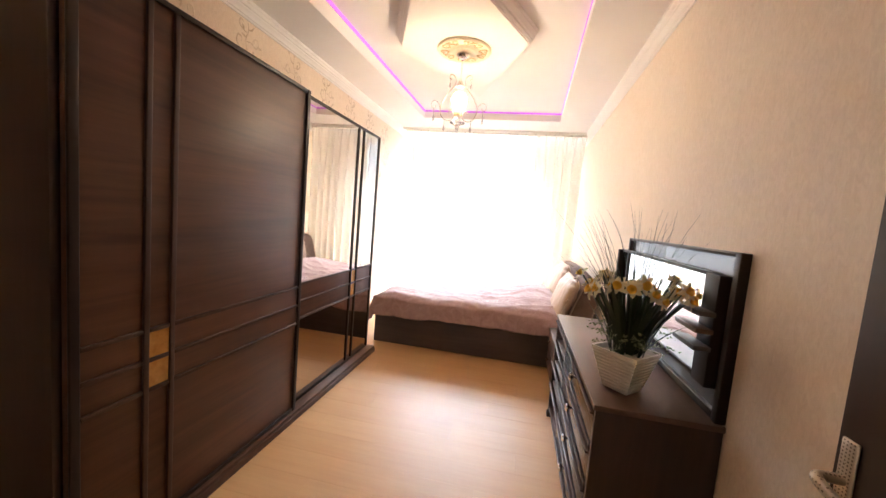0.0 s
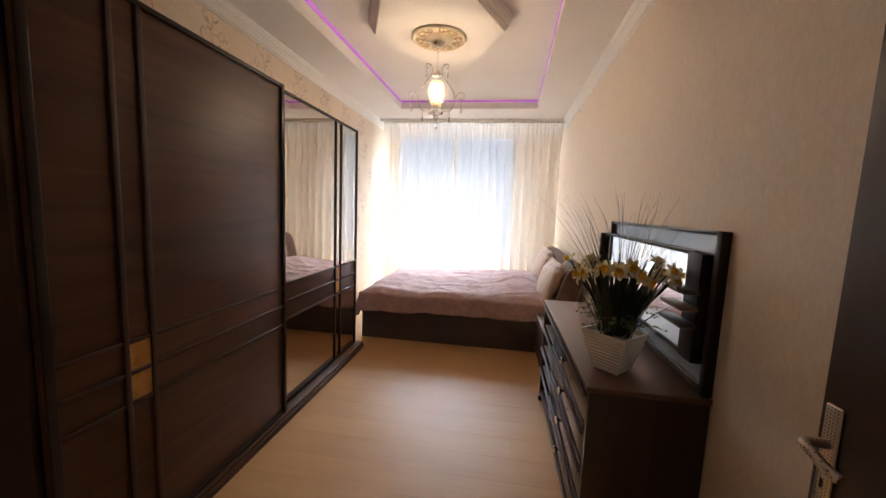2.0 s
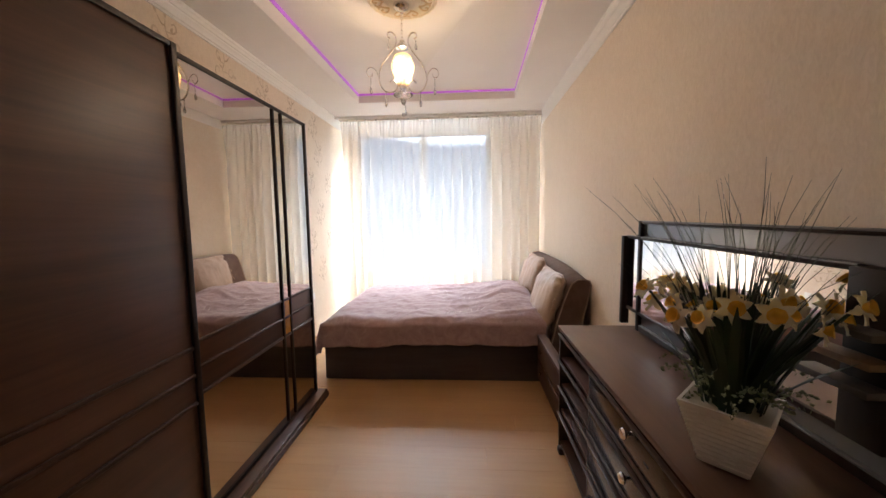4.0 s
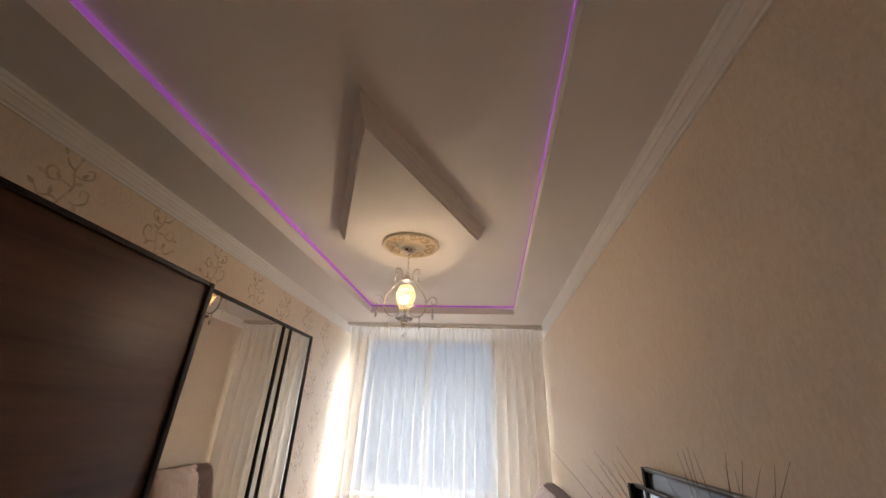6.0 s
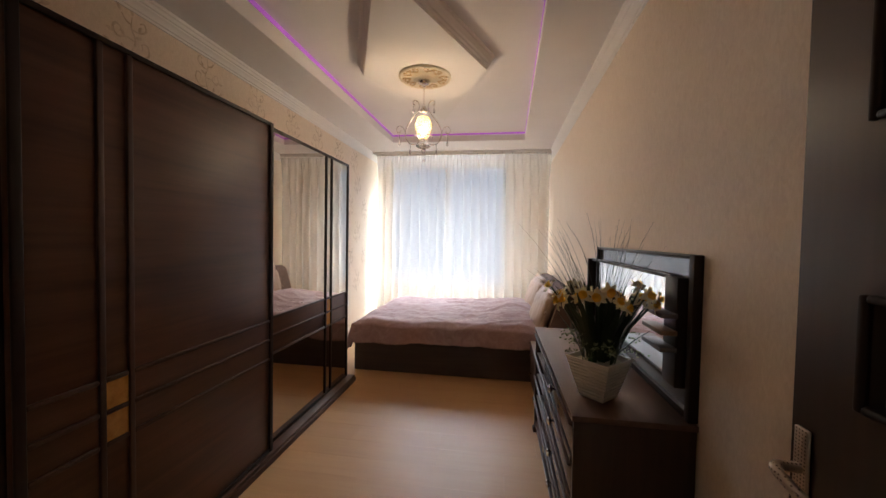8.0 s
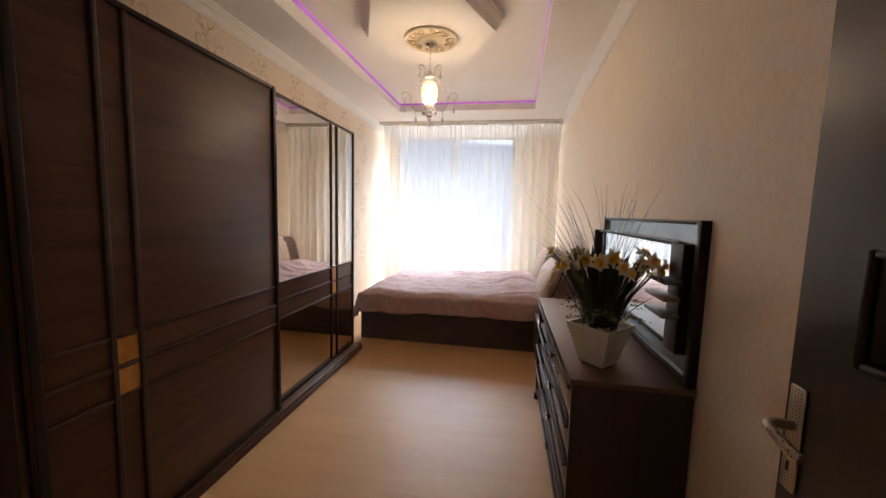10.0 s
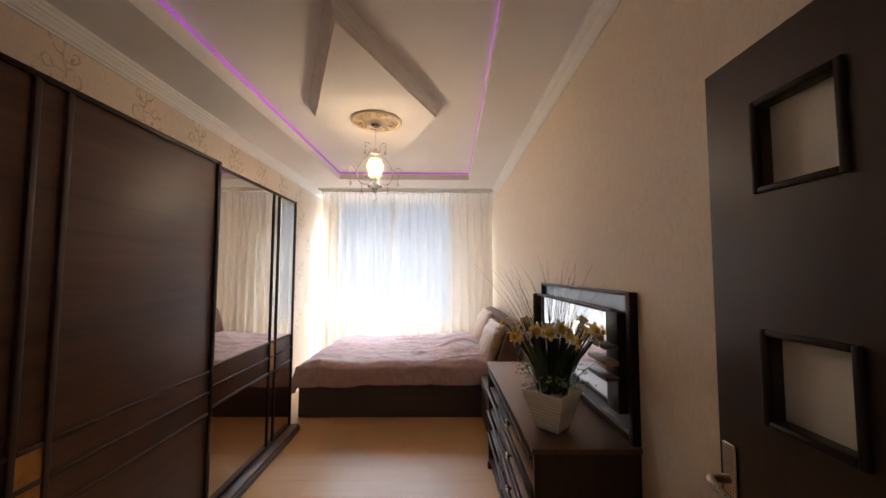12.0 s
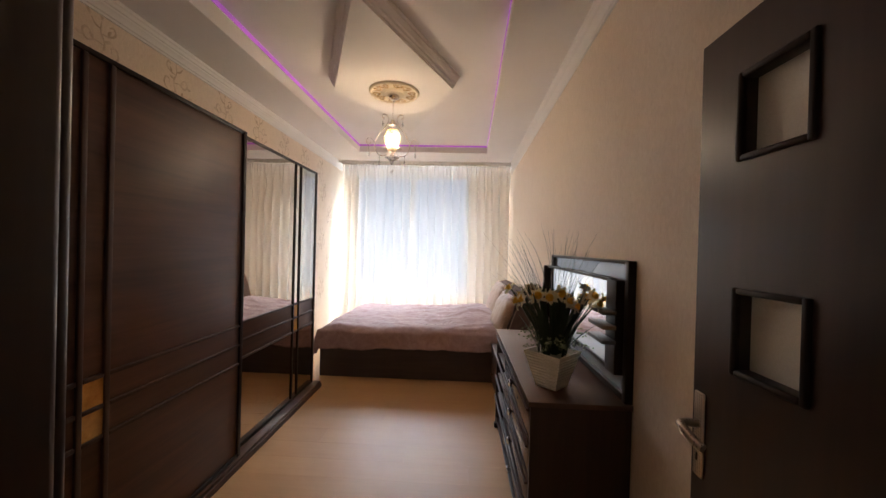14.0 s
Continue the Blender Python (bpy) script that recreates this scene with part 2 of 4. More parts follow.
def leafy(name, dark, light, scale=30, thin=0.0):
    m, nt, b = shader(name, dark, 0.5, 0, 0.4)
    info = nt.nodes.new("ShaderNodeNewGeometry")
    c = mix(nt, ramp(nt, noise_node(nt, coords(nt, (1, 1, 0.3)), scale, 4), ((0.3, dark), (0.7, light))), ramp(nt, info.outputs["Random Per Island"], ((0.0, dark), (1.0, light))), 0.5)
    nt.links.new(c, b.inputs["Base Color"])
    if thin:
        t, mx = nt.nodes.new("ShaderNodeBsdfTranslucent"), nt.nodes.new("ShaderNodeMixShader")
        mx.inputs[0].default_value = thin
        nt.links.new(c, t.inputs["Color"])
        nt.links.new(b.outputs[0], mx.inputs[1])
        nt.links.new(t.outputs[0], mx.inputs[2])
        nt.links.new(mx.outputs[0], nt.nodes["Material Output"].inputs["Surface"])
    return m


LEAF = leafy("deep_green_leaf", (0.012, 0.030, 0.012), (0.035, 0.070, 0.026))
GRASS = leafy("thin_grass_blade", (0.012, 0.018, 0.010), (0.045, 0.052, 0.026))
SPRIG = leafy("pale_green_sprig", (0.10, 0.15, 0.06), (0.36, 0.38, 0.22))
PETAL = leafy("cream_yellow_petal", (0.93, 0.84, 0.50), (0.97, 0.95, 0.84), 40, 0.4)
TRUMPET = leafy("orange_yellow_trumpet", (0.86, 0.50, 0.04), (0.95, 0.68, 0.12), 40, 0.3)


# ---- building helpers ----
def slab(x0, x1, y0, y1, z0, z1, bev=0.0, seg=2):
    bm = bmesh.new()
    bmesh.ops.create_cube(bm, size=1)
    for w in bm.verts:
        w.co = Vector(((x0 + x1) / 2 + w.co.x * (x1 - x0), (y0 + y1) / 2 + w.co.y * (y1 - y0), (z0 + z1) / 2 + w.co.z * (z1 - z0)))
    if bev:
        bmesh.ops.bevel(bm, geom=list(bm.edges), offset=bev, segments=seg, profile=0.5, affect="EDGES")
    return bm


def join(*bms):
    out = bms[0]
    for other in bms[1:]:
        me = bpy.data.meshes.new("join")
        other.to_mesh(me)
        out.from_mesh(me)
        bpy.data.meshes.remove(me)
        other.free()
    return out


def lathe(profile, n=24, close=False):
    bm = bmesh.new()
    rings = [[bm.verts.new((r * math.cos(2 * math.pi * k / n), r * math.sin(2 * math.pi * k / n), z)) for k in range(n)] for r, z in profile]
    for a, c in zip(rings, rings[1:]):
        for k in range(n):
            bm.faces.new((a[k], a[(k + 1) % n], c[(k + 1) % n], c[k]))
    bm.faces.new(rings[0][::-1])
    bm.faces.new(rings[-1])
    return bm


def tube(points, radius, n=8, taper=None):
    """A round rod along points."""
    bm = bmesh.new()
    pts = [Vector(p) for p in points]
    rings, ref = [], None
    for i, p in enumerate(pts):
        d = (pts[min(i + 1, len(pts) - 1)] - pts[max(i - 1, 0)]).normalized()
        if ref is None:
            ref = d.orthogonal().normalized()
        ref = (ref - d * ref.dot(d)).normalized()
        side = d.cross(ref)
        r = radius * (taper[i] if taper else 1)
        rings.append([bm.verts.new(p + r * (math.cos(2 * math.pi * k / n) * ref + math.sin(2 * math.pi * k / n) * side)) for k in range(n)])
    for a, c in zip(rings, rings[1:]):
        for k in range(n):
            bm.faces.new((a[k], a[(k + 1) % n], c[(k + 1) % n], c[k]))
    bm.faces.new(rings[0][::-1])
    bm.faces.new(rings[-1])
    return bm


def smooth_path(pts, n=8):
    """A Catmull-Rom curve through points."""
    p = [Vector(q) for q in pts]
    p = [2 * p[0] - p[1]] + p + [2 * p[-1] - p[-2]]
    out = []
    for i in range(1, len(p) - 2):
        for k in range(n):
            t = k / n
            out.append(0.5 * (2 * p[i] + (p[i + 1] - p[i - 1]) * t + (2 * p[i - 1] - 5 * p[i] + 4 * p[i + 1] - p[i + 2]) * t * t + (3 * p[i] - p[i - 1] - 3 * p[i + 1] + p[i + 2]) * t ** 3))
    return out + [p[-2]]


def prism(outline, z0, z1):
    """An upright solid on a plan outline."""
    bm = bmesh.new()
    lo = [bm.verts.new((x, y, z0)) for x, y in outline]
    hi = [bm.verts.new((x, y, z1)) for x, y in outline]
    n = len(outline)
    bm.faces.new(lo[::-1])
    bm.faces.new(hi)
    for k in range(n):
        bm.faces.new((lo[k], lo[(k + 1) % n], hi[(k + 1) % n], hi[k]))
    return bm


def extrude_profile(profile, a, c):
    """A moulding: profile of (out, z) carried from plan point a to c; out is to the left of the way."""
    bm = bmesh.new()
    a, c = Vector((*a, 0)), Vector((*c, 0))
    d = (c - a).normalized()
    out = Vector((-d.y, d.x, 0))
    ends = [[bm.verts.new(p + out * o + Vector((0, 0, z))) for o, z in profile] for p in (a, c)]
    n = len(profile)
    for k in range(n):
        bm.faces.new((ends[0][k], ends[0][(k + 1) % n], ends[1][(k + 1) % n], ends[1][k]))
    bm.faces.new(ends[0][::-1])
    bm.faces.new(ends[1])
    return bm


def mesh_object(name, bm, material, smooth=35):
    bmesh.ops.recalc_face_normals(bm, faces=list(bm.faces))
    me = bpy.data.meshes.new(name)
    bm.to_mesh(me)
    bm.free()
    me.materials.append(material)
    if smooth:
        me.shade_smooth()
        me.set_sharp_from_angle(angle=radians(smooth))
    return new(name, me)


def part(name, bm, material, parent, label="", smooth=35):
    ob = mesh_object(name, bm, material, smooth)
    ob.parent = parent
    return tagged(ob, label)


def thing(name, label, category, m=None, group="", kind=""):
    ob = new(name)
    ob.empty_display_size = 0.1
    ob.matrix_world = m if m is not None else Matrix.Identity(4)
    return tagged(ob, label, category, group, kind)


def setting(name, bm, material, label, category, smooth=35):
    return tagged(mesh_object(name, bm, material, smooth), label, category, kind="structure")


# ---- the room's shell ----
XL, Y0, Y1 = -0.07, 0.80, 7.15          # left wall, door wall, window wall
ZC, ZT = 2.80, 2.91                     # ceiling border, raised tray


def xr(y):
    """The right wall, which runs slightly out of square."""
    return 2.78 + 0.02 * (y - 3.0)


floor = setting("floor", slab(-0.3, 3.4, -1.6, 7.35, -0.08, -0.010), SEAM, "light beech laminate floor with faint plank joints", "floor")
wall_left = setting("wall_left", prism([(XL, Y0), (XL, Y1), (XL - 0.15, Y1 + 0.1), (XL - 0.15, Y0 - 0.22)], -0.01, 3.0), WALL, "cream wallpapered wall with gold scroll motifs", "wall")
wall_right = setting("wall_right", prism([(xr(Y0 - 0.22), Y0 - 0.22), (xr(Y1), Y1), (xr(Y1) + 0.15, Y1), (xr(Y0) + 0.15, Y0 - 0.22)], -0.01, 3.0), WALL, "cream crinkle-textured wallpapered wall", "wall")

WX0, WX1, WZ0, WZ1 = 0.06, 2.16, 0.60, 2.745
wall_window = setting("wall_window", join(
    slab(XL - 0.15, WX0, Y1, 7.35, -0.01, 3.0), slab(WX1, xr(Y1) + 0.15, Y1, 7.35, -0.01, 3.0),
    slab(WX0, WX1, Y1, 7.35, -0.01, WZ0 - 0.03), slab(WX0, WX1, Y1, 7.35, WZ1, 3.0)), WALL, "cream wall round the curtained window", "wall")

DX0, DX1, DZ = 1.62, 2.73, 2.06
wall_door = setting("wall_door", join(
    slab(XL - 0.15, DX0, Y0 - 0.22, Y0, -0.01, 3.0), slab(DX1, xr(Y0) + 0.012, Y0 - 0.20, Y0 - 0.001, -0.01, 3.0), slab(DX0, DX1, Y0 - 0.22, Y0, DZ, 3.0)), WALL, "cream wall with the bedroom doorway", "wall")

TY0, TY1 = 1.40, 5.80


def tl(y):
    """The tray's left edge."""
    return 0.490 + 0.022 * (y - TY1)


def th(y):
    """The top of the tray's sloping left face, under the light strip."""
    return 0.496 + 0.006 * (y - TY1)


def tr(y):
    """The tray's right edge."""
    return 2.355 + 0.028 * (y - TY1)


cove = bmesh.new()
ends = [[cove.verts.new(p) for p in ((tl(y), y, ZC), (th(y), y, 2.864), (th(y), y, ZT), (tl(y), y, ZT))] for y in (TY0, TY1)]
for k in range(4):
    cove.faces.new((ends[0][k], ends[0][(k + 1) % 4], ends[1][(k + 1) % 4], ends[1][k]))
cove.faces.new(ends[0][::-1])
cove.faces.new(ends[1])
ceiling = setting("ceiling", join(
    prism([(XL - 0.2, 0.55), (tl(0.55), 0.55), (tl(7.4), 7.4), (XL - 0.2, 7.4)], ZC, ZT), prism([(tr(0.55), 0.55), (3.1, 0.55), (3.1, 7.4), (tr(7.4), 7.4)], ZC, ZT),
    prism([(tl(0.55), 0.55), (tr(0.55), 0.55), (tr(TY0), TY0), (tl(TY0), TY0)], ZC, ZT), prism([(tl(TY1), TY1), (tr(TY1), TY1), (tr(7.4), 7.4), (tl(7.4), 7.4)], ZC, ZT),
    cove, slab(XL - 0.2, 3.1, 0.55, 7.4, ZT, 3.02)), CEILING, "white plasterboard ceiling with a raised tray", "ceiling")

# a rhombus panel hanging from the tray, with a stepped moulding round it
CX, CY, HA, HB = 1.386, 3.66, 0.517, 1.21
bm = bmesh.new()
inner = HA * HB / math.hypot(HA, HB)
loops = []
for off, z in ((0.0, ZC), (0.002, 2.812), (0.011, 2.816), (0.017, 2.832), (0.026, 2.838), (0.029, 2.856), (0.040, 2.872), (0.044, 2.886), (0.053, 2.892), (0.056, ZT)):
    s = 1 + off / inner
    loops.append([bm.verts.new((CX + dx * HA * s, CY + dy * HB * s, z)) for dx, dy in ((-1, 0), (0, -1), (1, 0), (0, 1))])
for a, c in zip(loops, loops[1:]):
    for k in range(4):
        bm.faces.new((a[k], a[(k + 1) % 4], c[(k + 1) % 4], c[k]))
bm.faces.new(loops[0])
bm.faces.new(loops[-1][::-1])
setting("ceiling_panel", bm, MOULD, "white rhombus plaster panel with stepped moulding on the ceiling", "ceiling panel", 20)

CORNICE = [(0.0, 2.700), (0.010, 2.700), (0.014, 2.712), (0.022, 2.716), (0.030, 2.734), (0.044, 2.748), (0.046, 2.756), (0.054, 2.760), (0.062, 2.778), (0.070, 2.784), (0.072, ZC), (0.0, ZC)]
for a, c in (((xr(Y0), Y0), (xr(Y1), Y1)), ((XL, Y1), (XL, Y0)), ((XL, Y0), (xr(Y0), Y0)), ((xr(Y1), Y1), (XL, Y1))):
    setting("trim", extrude_profile(CORNICE, a, c), MOULD, "white stepped plaster cornice under the ceiling", "cornice", 25)

led = thing("led_strip", "purple glowing light strip inside the ceiling tray", "light strip", pose(0, 0, 0))
e = 0.004
for plan in ([(th(TY0 + e), TY0 + e), (th(TY0 + e) + e, TY0 + e), (th(TY1 - e) + e, TY1 - e), (th(TY1 - e), TY1 - e)],
             [(tr(TY0 + e) - e, TY0 + e), (tr(TY0 + e), TY0 + e), (tr(TY1 - e), TY1 - e), (tr(TY1 - e) - e, TY1 - e)],
             [(tl(TY1), TY1 - e), (tr(TY1), TY1 - e), (tr(TY1), TY1), (tl(TY1), TY1)], [(tl(TY0), TY0), (tr(TY0), TY0), (tr(TY0), TY0 + e), (tl(TY0), TY0 + e)]):
    part("strip", prism(plan, 2.872 if plan[0][0] < 1 and plan[0][1] < TY0 + 0.1 else 2.884, 2.907), LED, led)

# window: frame, two sashes, sill
window = thing("window_1", "white plastic double window behind sheer curtain", "window", pose(0, 0, 0), kind="structure")
FY0, FY1 = 7.185, 7.245
part("window_frame", join(slab(WX0, WX0 + 0.03, FY0, FY1, WZ0, WZ1, 0.004), slab(WX1 - 0.03, WX1, FY0, FY1, WZ0, WZ1, 0.004),
                          slab(WX0 + 0.03, WX1 - 0.03, FY0, FY1, WZ0, WZ0 + 0.03, 0.004), slab(WX0 + 0.03, WX1 - 0.03, FY0, FY1, WZ1 - 0.03, WZ1, 0.004),
                          slab(1.09, 1.13, FY0, FY1, WZ0 + 0.03, WZ1 - 0.03, 0.004)), PVC, window)
for x0, x1 in ((WX0 + 0.03, 1.09), (1.13, WX1 - 0.03)):
    z0, z1 = WZ0 + 0.03, WZ1 - 0.03
    sash = part("sash", join(slab(x0, x0 + 0.04, FY0 - 0.015, FY1 - 0.02, z0, z1, 0.005), slab(x1 - 0.04, x1, FY0 - 0.015, FY1 - 0.02, z0, z1, 0.005),
                             slab(x0 + 0.04, x1 - 0.04, FY0 - 0.015, FY1 - 0.02, z0, z0 + 0.04, 0.005), slab(x0 + 0.04, x1 - 0.04, FY0 - 0.015, FY1 - 0.02, z1 - 0.04, z1, 0.005)), PVC, window)
    pane = part("pane", slab(x0 + 0.04, x1 - 0.04, 7.198, 7.204, z0 + 0.04, z1 - 0.04), GLASS, sash)
    pane.visible_shadow = False
part("window_sill", slab(WX0 - 0.04, WX1 + 0.04, 7.02, 7.185, WZ0 - 0.03, WZ0, 0.008), PVC, window)
tagged(setting("ground", slab(-60, 60, 7.5, 160, -8.2, -8.0), plaster("outdoor_ground", (0.25, 0.24, 0.22), 2, 0.1, 0.2), "distant sunlit ground outside the window", "ground"))

setting("backdrop", slab(-58, 58, 60.0, 60.2, -8.0, 46.0), BACKDROP, "pale blue self-lit backdrop standing in for the sky outside the window", "backdrop")

# hall behind the camera
setting("hall_wall", join(slab(0.75, 0.85, -1.4, Y0 - 0.22, -0.01, 2.7), slab(3.2, 3.3, -1.4, Y0 - 0.22, -0.01, 2.7), slab(0.75, 3.3, -1.5, -1.4, -0.01, 2.7)), HALL, "plain beige hall walls", "wall")
setting("hall_ceiling", slab(0.75, 3.3, -1.5, Y0 - 0.25, 2.7, 2.8), CEILING, "plain white hall ceiling", "ceiling")

# door lining and casing
frame_thing = thing("door_frame", "dark brown wooden door lining and casing", "door frame", pose(0, 0, 0), kind="structure")
part("jamb", slab(DX0, 1.66, Y0 - 0.225, Y0 + 0.004, 0, 2.02, 0.010, 5), DOOR_WOOD, frame_thing)
part("jamb", slab(2.70, DX1, Y0 - 0.225, Y0 + 0.004, 0, 2.02, 0.007, 3), DOOR_WOOD, frame_thing)
part("head", slab(DX0, DX1, Y0 - 0.225, Y0 + 0.004, 2.02, DZ, 0.007, 3), DOOR_WOOD, frame_thing)
part("door_stop", slab(1.660, 1.672, Y0 - 0.225, Y0 - 0.10, 0, 2.02, 0.004), DOOR_WOOD, frame_thing)
part("casing", slab(1.565, 1.645, Y0 + 0.004, Y0 + 0.026, 0, 2.10, 0.010, 5), DOOR_WOOD, frame_thing)
part("casing", slab(1.645, 2.735, Y0 + 0.004, Y0 + 0.018, 2.035, 2.10, 0.005), DOOR_WOOD, frame_thing)

# the open door leaf
LX0, LX1 = 2.655, 2.695
GY0, GY1 = 1.222, 1.388
HOLES = ((1.165, 1.342), (1.668, 1.848))
door = thing("door_1", "open dark brown door with two small frosted panes", "door", pose(0, 0, 0), kind="structure")
part("leaf", join(slab(LX0, LX1, 0.63, GY0, 0.012, 1.995), slab(LX0, LX1, GY1, 1.538, 0.012, 1.995),
                  slab(LX0, LX1, GY0, GY1, 0.012, HOLES[0][0]), slab(LX0, LX1, GY0, GY1, HOLES[0][1], HOLES[1][0]), slab(LX0, LX1, GY0, GY1, HOLES[1][1], 1.995)), DOOR_WOOD, door)
for z0, z1 in HOLES:
    part("pane", slab(2.686, 2.691, GY0, GY1, z0, z1), FROST, door, "frosted glass pane")
    for xa, xb in ((LX0 - 0.009, LX0 + 0.012), (LX1 - 0.012, LX1 + 0.009)):
        e = 0.015
        part("glazing_bead", join(slab(xa, xb, GY0 - e, GY0, z0 - e, z1 + e, 0.004, 3), slab(xa, xb, GY1, GY1 + e, z0 - e, z1 + e, 0.006, 3),
                                  slab(xa, xb, GY0, GY1, z0 - e, z0, 0.006, 3), slab(xa, xb, GY0, GY1, z1, z1 + e, 0.006, 3)), DARK_FRAME, door)
handle = part("door_handle", join(slab(LX0 - 0.008, LX0, 1.486, 1.523, 0.842, 1.066, 0.004, 3)), SATIN, door, "satin nickel lever handle on a long plate")
path = [(2.650, 1.505, 0.982), (2.615, 1.505, 0.984), (2.600, 1.498, 0.985), (2.594, 1.486, 0.983), (2.595, 1.465, 0.976), (2.600, 1.438, 0.965), (2.606, 1.418, 0.960)]
part("lever", tube(smooth_path(path, 5), 0.0108, 12), SATIN, handle)
part("keyhole", slab(LX0 - 0.0095, LX0 - 0.0082, 1.502, 1.508, 0.885, 0.905), DARKHOLE, handle)

# ---- curtain ----
rail = thing("curtain_rail", "grey-white ceiling curtain rail", "curtain rail", pose(0, 0, 0))
part("track", slab(XL + 0.03, xr(6.4) - 0.02, 6.35, 6.46, 2.772, 2.799, 0.006), RAILM, rail)
rng = np.random.default_rng(4)
cols, rows = 1000, 18
xs = np.linspace(0.045, xr(6.4) - 0.05, cols)
pitch = np.interp(xs, np.linspace(0, 2.9, 17), rng.uniform(0.75, 1.35, 17))
phase = np.cumsum(pitch) * (xs[1] - xs[0]) * 2 * math.pi / 0.150
swell = np.interp(xs, np.linspace(0, 2.9, 26), rng.uniform(0.45, 1.0, 26))
drift = np.interp(xs, np.linspace(0, 2.9, 15), rng.uniform(-1, 1, 15))
bm = bmesh.new()
grid = []
for r in range(rows):
    f = r / (rows - 1)
    deep = min(1, f * 4)                # gathered finely at the tape, opening into soft round folds
    line = []
    for i, x in enumerate(xs):
        fold = math.sin(phase[i]) + 0.22 * math.sin(2 * phase[i] + 1.1)
        tuck = math.sin(3 * phase[i] + 0.7)
        y = 6.405 + (0.006 + 0.036 * deep) * swell[i] * fold + 0.005 * (1 - 0.75 * deep) * tuck + 0.016 * drift[i] * f
        line.append(bm.verts.new((x + 0.048 * deep * swell[i] * math.cos(phase[i]) + 0.010 * drift[i] * f, y, 2.764 - f * 2.737)))
    grid.append(line)
for a, c in zip(grid, grid[1:]):
    for i in range(cols - 1):
        bm.faces.new((a[i], a[i + 1], c[i + 1], c[i]))
curtain = thing("curtain", "floor-length pleated cream sheer curtain over the window", "curtain", pose(0, 0, 0))
part("drape", bm, CURTAIN, curtain, "", 180)
part("heading_tape", slab(0.035, xr(6.4) - 0.035, 6.398, 6.412, 2.744, 2.7715, 0.003), RAILM, curtain)

# ---- wardrobe ----
WY0, WYM, WY1, WTOP = 1.50, 2.775, 4.055, 2.135
wardrobe = thing("wardrobe", "large dark wenge wardrobe with two sliding doors", "wardrobe", pose(0, 0, 0))
part("side_panel", slab(0.02, 0.592, WY0, WY0 + 0.022, 0.0, WTOP - 0.024, 0.002), WENGE_Z, wardrobe)
part("side_panel", slab(0.02, 0.545, WY1 - 0.004, WY1 + 0.018, 0.0, WTOP - 0.024, 0.002), WENGE_Z, wardrobe)
part("top_panel", slab(0.02, 0.545, WY0 - 0.002, WY1 + 0.018, WTOP - 0.024, WTOP, 0.003), DARK_FRAME, wardrobe)
part("back_panel", slab(0.0, 0.018, WY0, WY1 + 0.018, 0.0, WTOP), WENGE_Z, wardrobe)
part("plinth", join(slab(0.02, 0.650, WY0 - 0.004, WY1 + 0.045, 0.0, 0.040, 0.004), slab(0.50, 0.642, WY0, WY1 + 0.038, 0.040, 0.062, 0.003)), WENGE_Y, wardrobe)
ZS = (0.660, 0.780, 0.900)


def sliding_door(x, ya, yb, v1, v2, mirrored):
    """A door whose front lies at x, with two upright strips, three level strips and two amber squares."""
    z0, z1, t = 0.066, WTOP - 0.001, 0.022
    base = part("sliding_door", slab(x - 0.030, x - 0.010, ya, yb, z0, z1, 0.002), WENGE_Y, wardrobe, "tinted mirror sliding door" if mirrored else "dark wood-grain sliding door")
    part("frame", join(slab(x - 0.010, x + 0.003, ya, ya + 0.030, z0, z1, 0.004, 3), slab(x - 0.010, x + 0.003, yb - 0.030, yb, z0, z1, 0.004, 3),
                       slab(x - 0.010, x + 0.001, ya + 0.030, yb - 0.030, z0, z0 + 0.022, 0.003), slab(x - 0.010, x + 0.001, ya + 0.030, yb - 0.030, z1 - 0.022, z1, 0.003)), DARK_FRAME, base)
    for v in (v1, v2):
        part("upright_strip", slab(x - 0.010, x + 0.004, v - t / 2, v + t / 2, z0 + 0.022, z1 - 0.022, 0.004, 3), DARK_FRAME if mirrored else STRIP, base)
    spans = ((ya + 0.030, v1 - t / 2), (v1 + t / 2, v2 - t / 2), (v2 + t / 2, yb - 0.030))
    for z in ZS:
        for a, c in spans:
            part("level_strip", slab(x - 0.010, x + 0.002, a, c, z - 0.009, z + 0.009, 0.004, 3), STRIP, base)
    for za, zb in zip(ZS, ZS[1:]):
        part("inlay", slab(x - 0.010, x - 0.004, spans[1][0], spans[1][1], za + 0.009, zb - 0.009), AMBER, base, "amber glass square")
    if mirrored:
        for a, c in spans:
            for za, zb in ((z0 + 0.022, ZS[0] - 0.009), (ZS[2] + 0.009, z1 - 0.022)):
                part("mirror", slab(x - 0.010, x - 0.005, a, c, za, zb), MIRROR_TINT, base)


sliding_door(0.626, WY0 + 0.024, WYM, 1.770, 1.876, False)
sliding_door(0.578, WYM - 0.02, WY1 - 0.006, 3.588, 3.690, True)

# ---- bed ----
bed = thing("bed", "dark box bed with brown velvet padded headboard", "bed", pose(0, 0, 0))
part("front_panel", slab(0.51, 2.50, 4.400, 4.430, 0.0, 0.365, 0.006), BASE_DARK, bed)
part("foot_panel", slab(0.51, 0.54, 4.432, 5.985, 0.0, 0.365, 0.006), BASE_DARK, bed)
part("back_side_panel", slab(0.51, 2.50, 5.987, 6.015, 0.0, 0.365, 0.006), BASE_DARK, bed)
part("mattress", slab(0.55, 2.50, 4.44, 5.98, 0.10, 0.500, 0.04, 4), SATINCLOTH, bed)
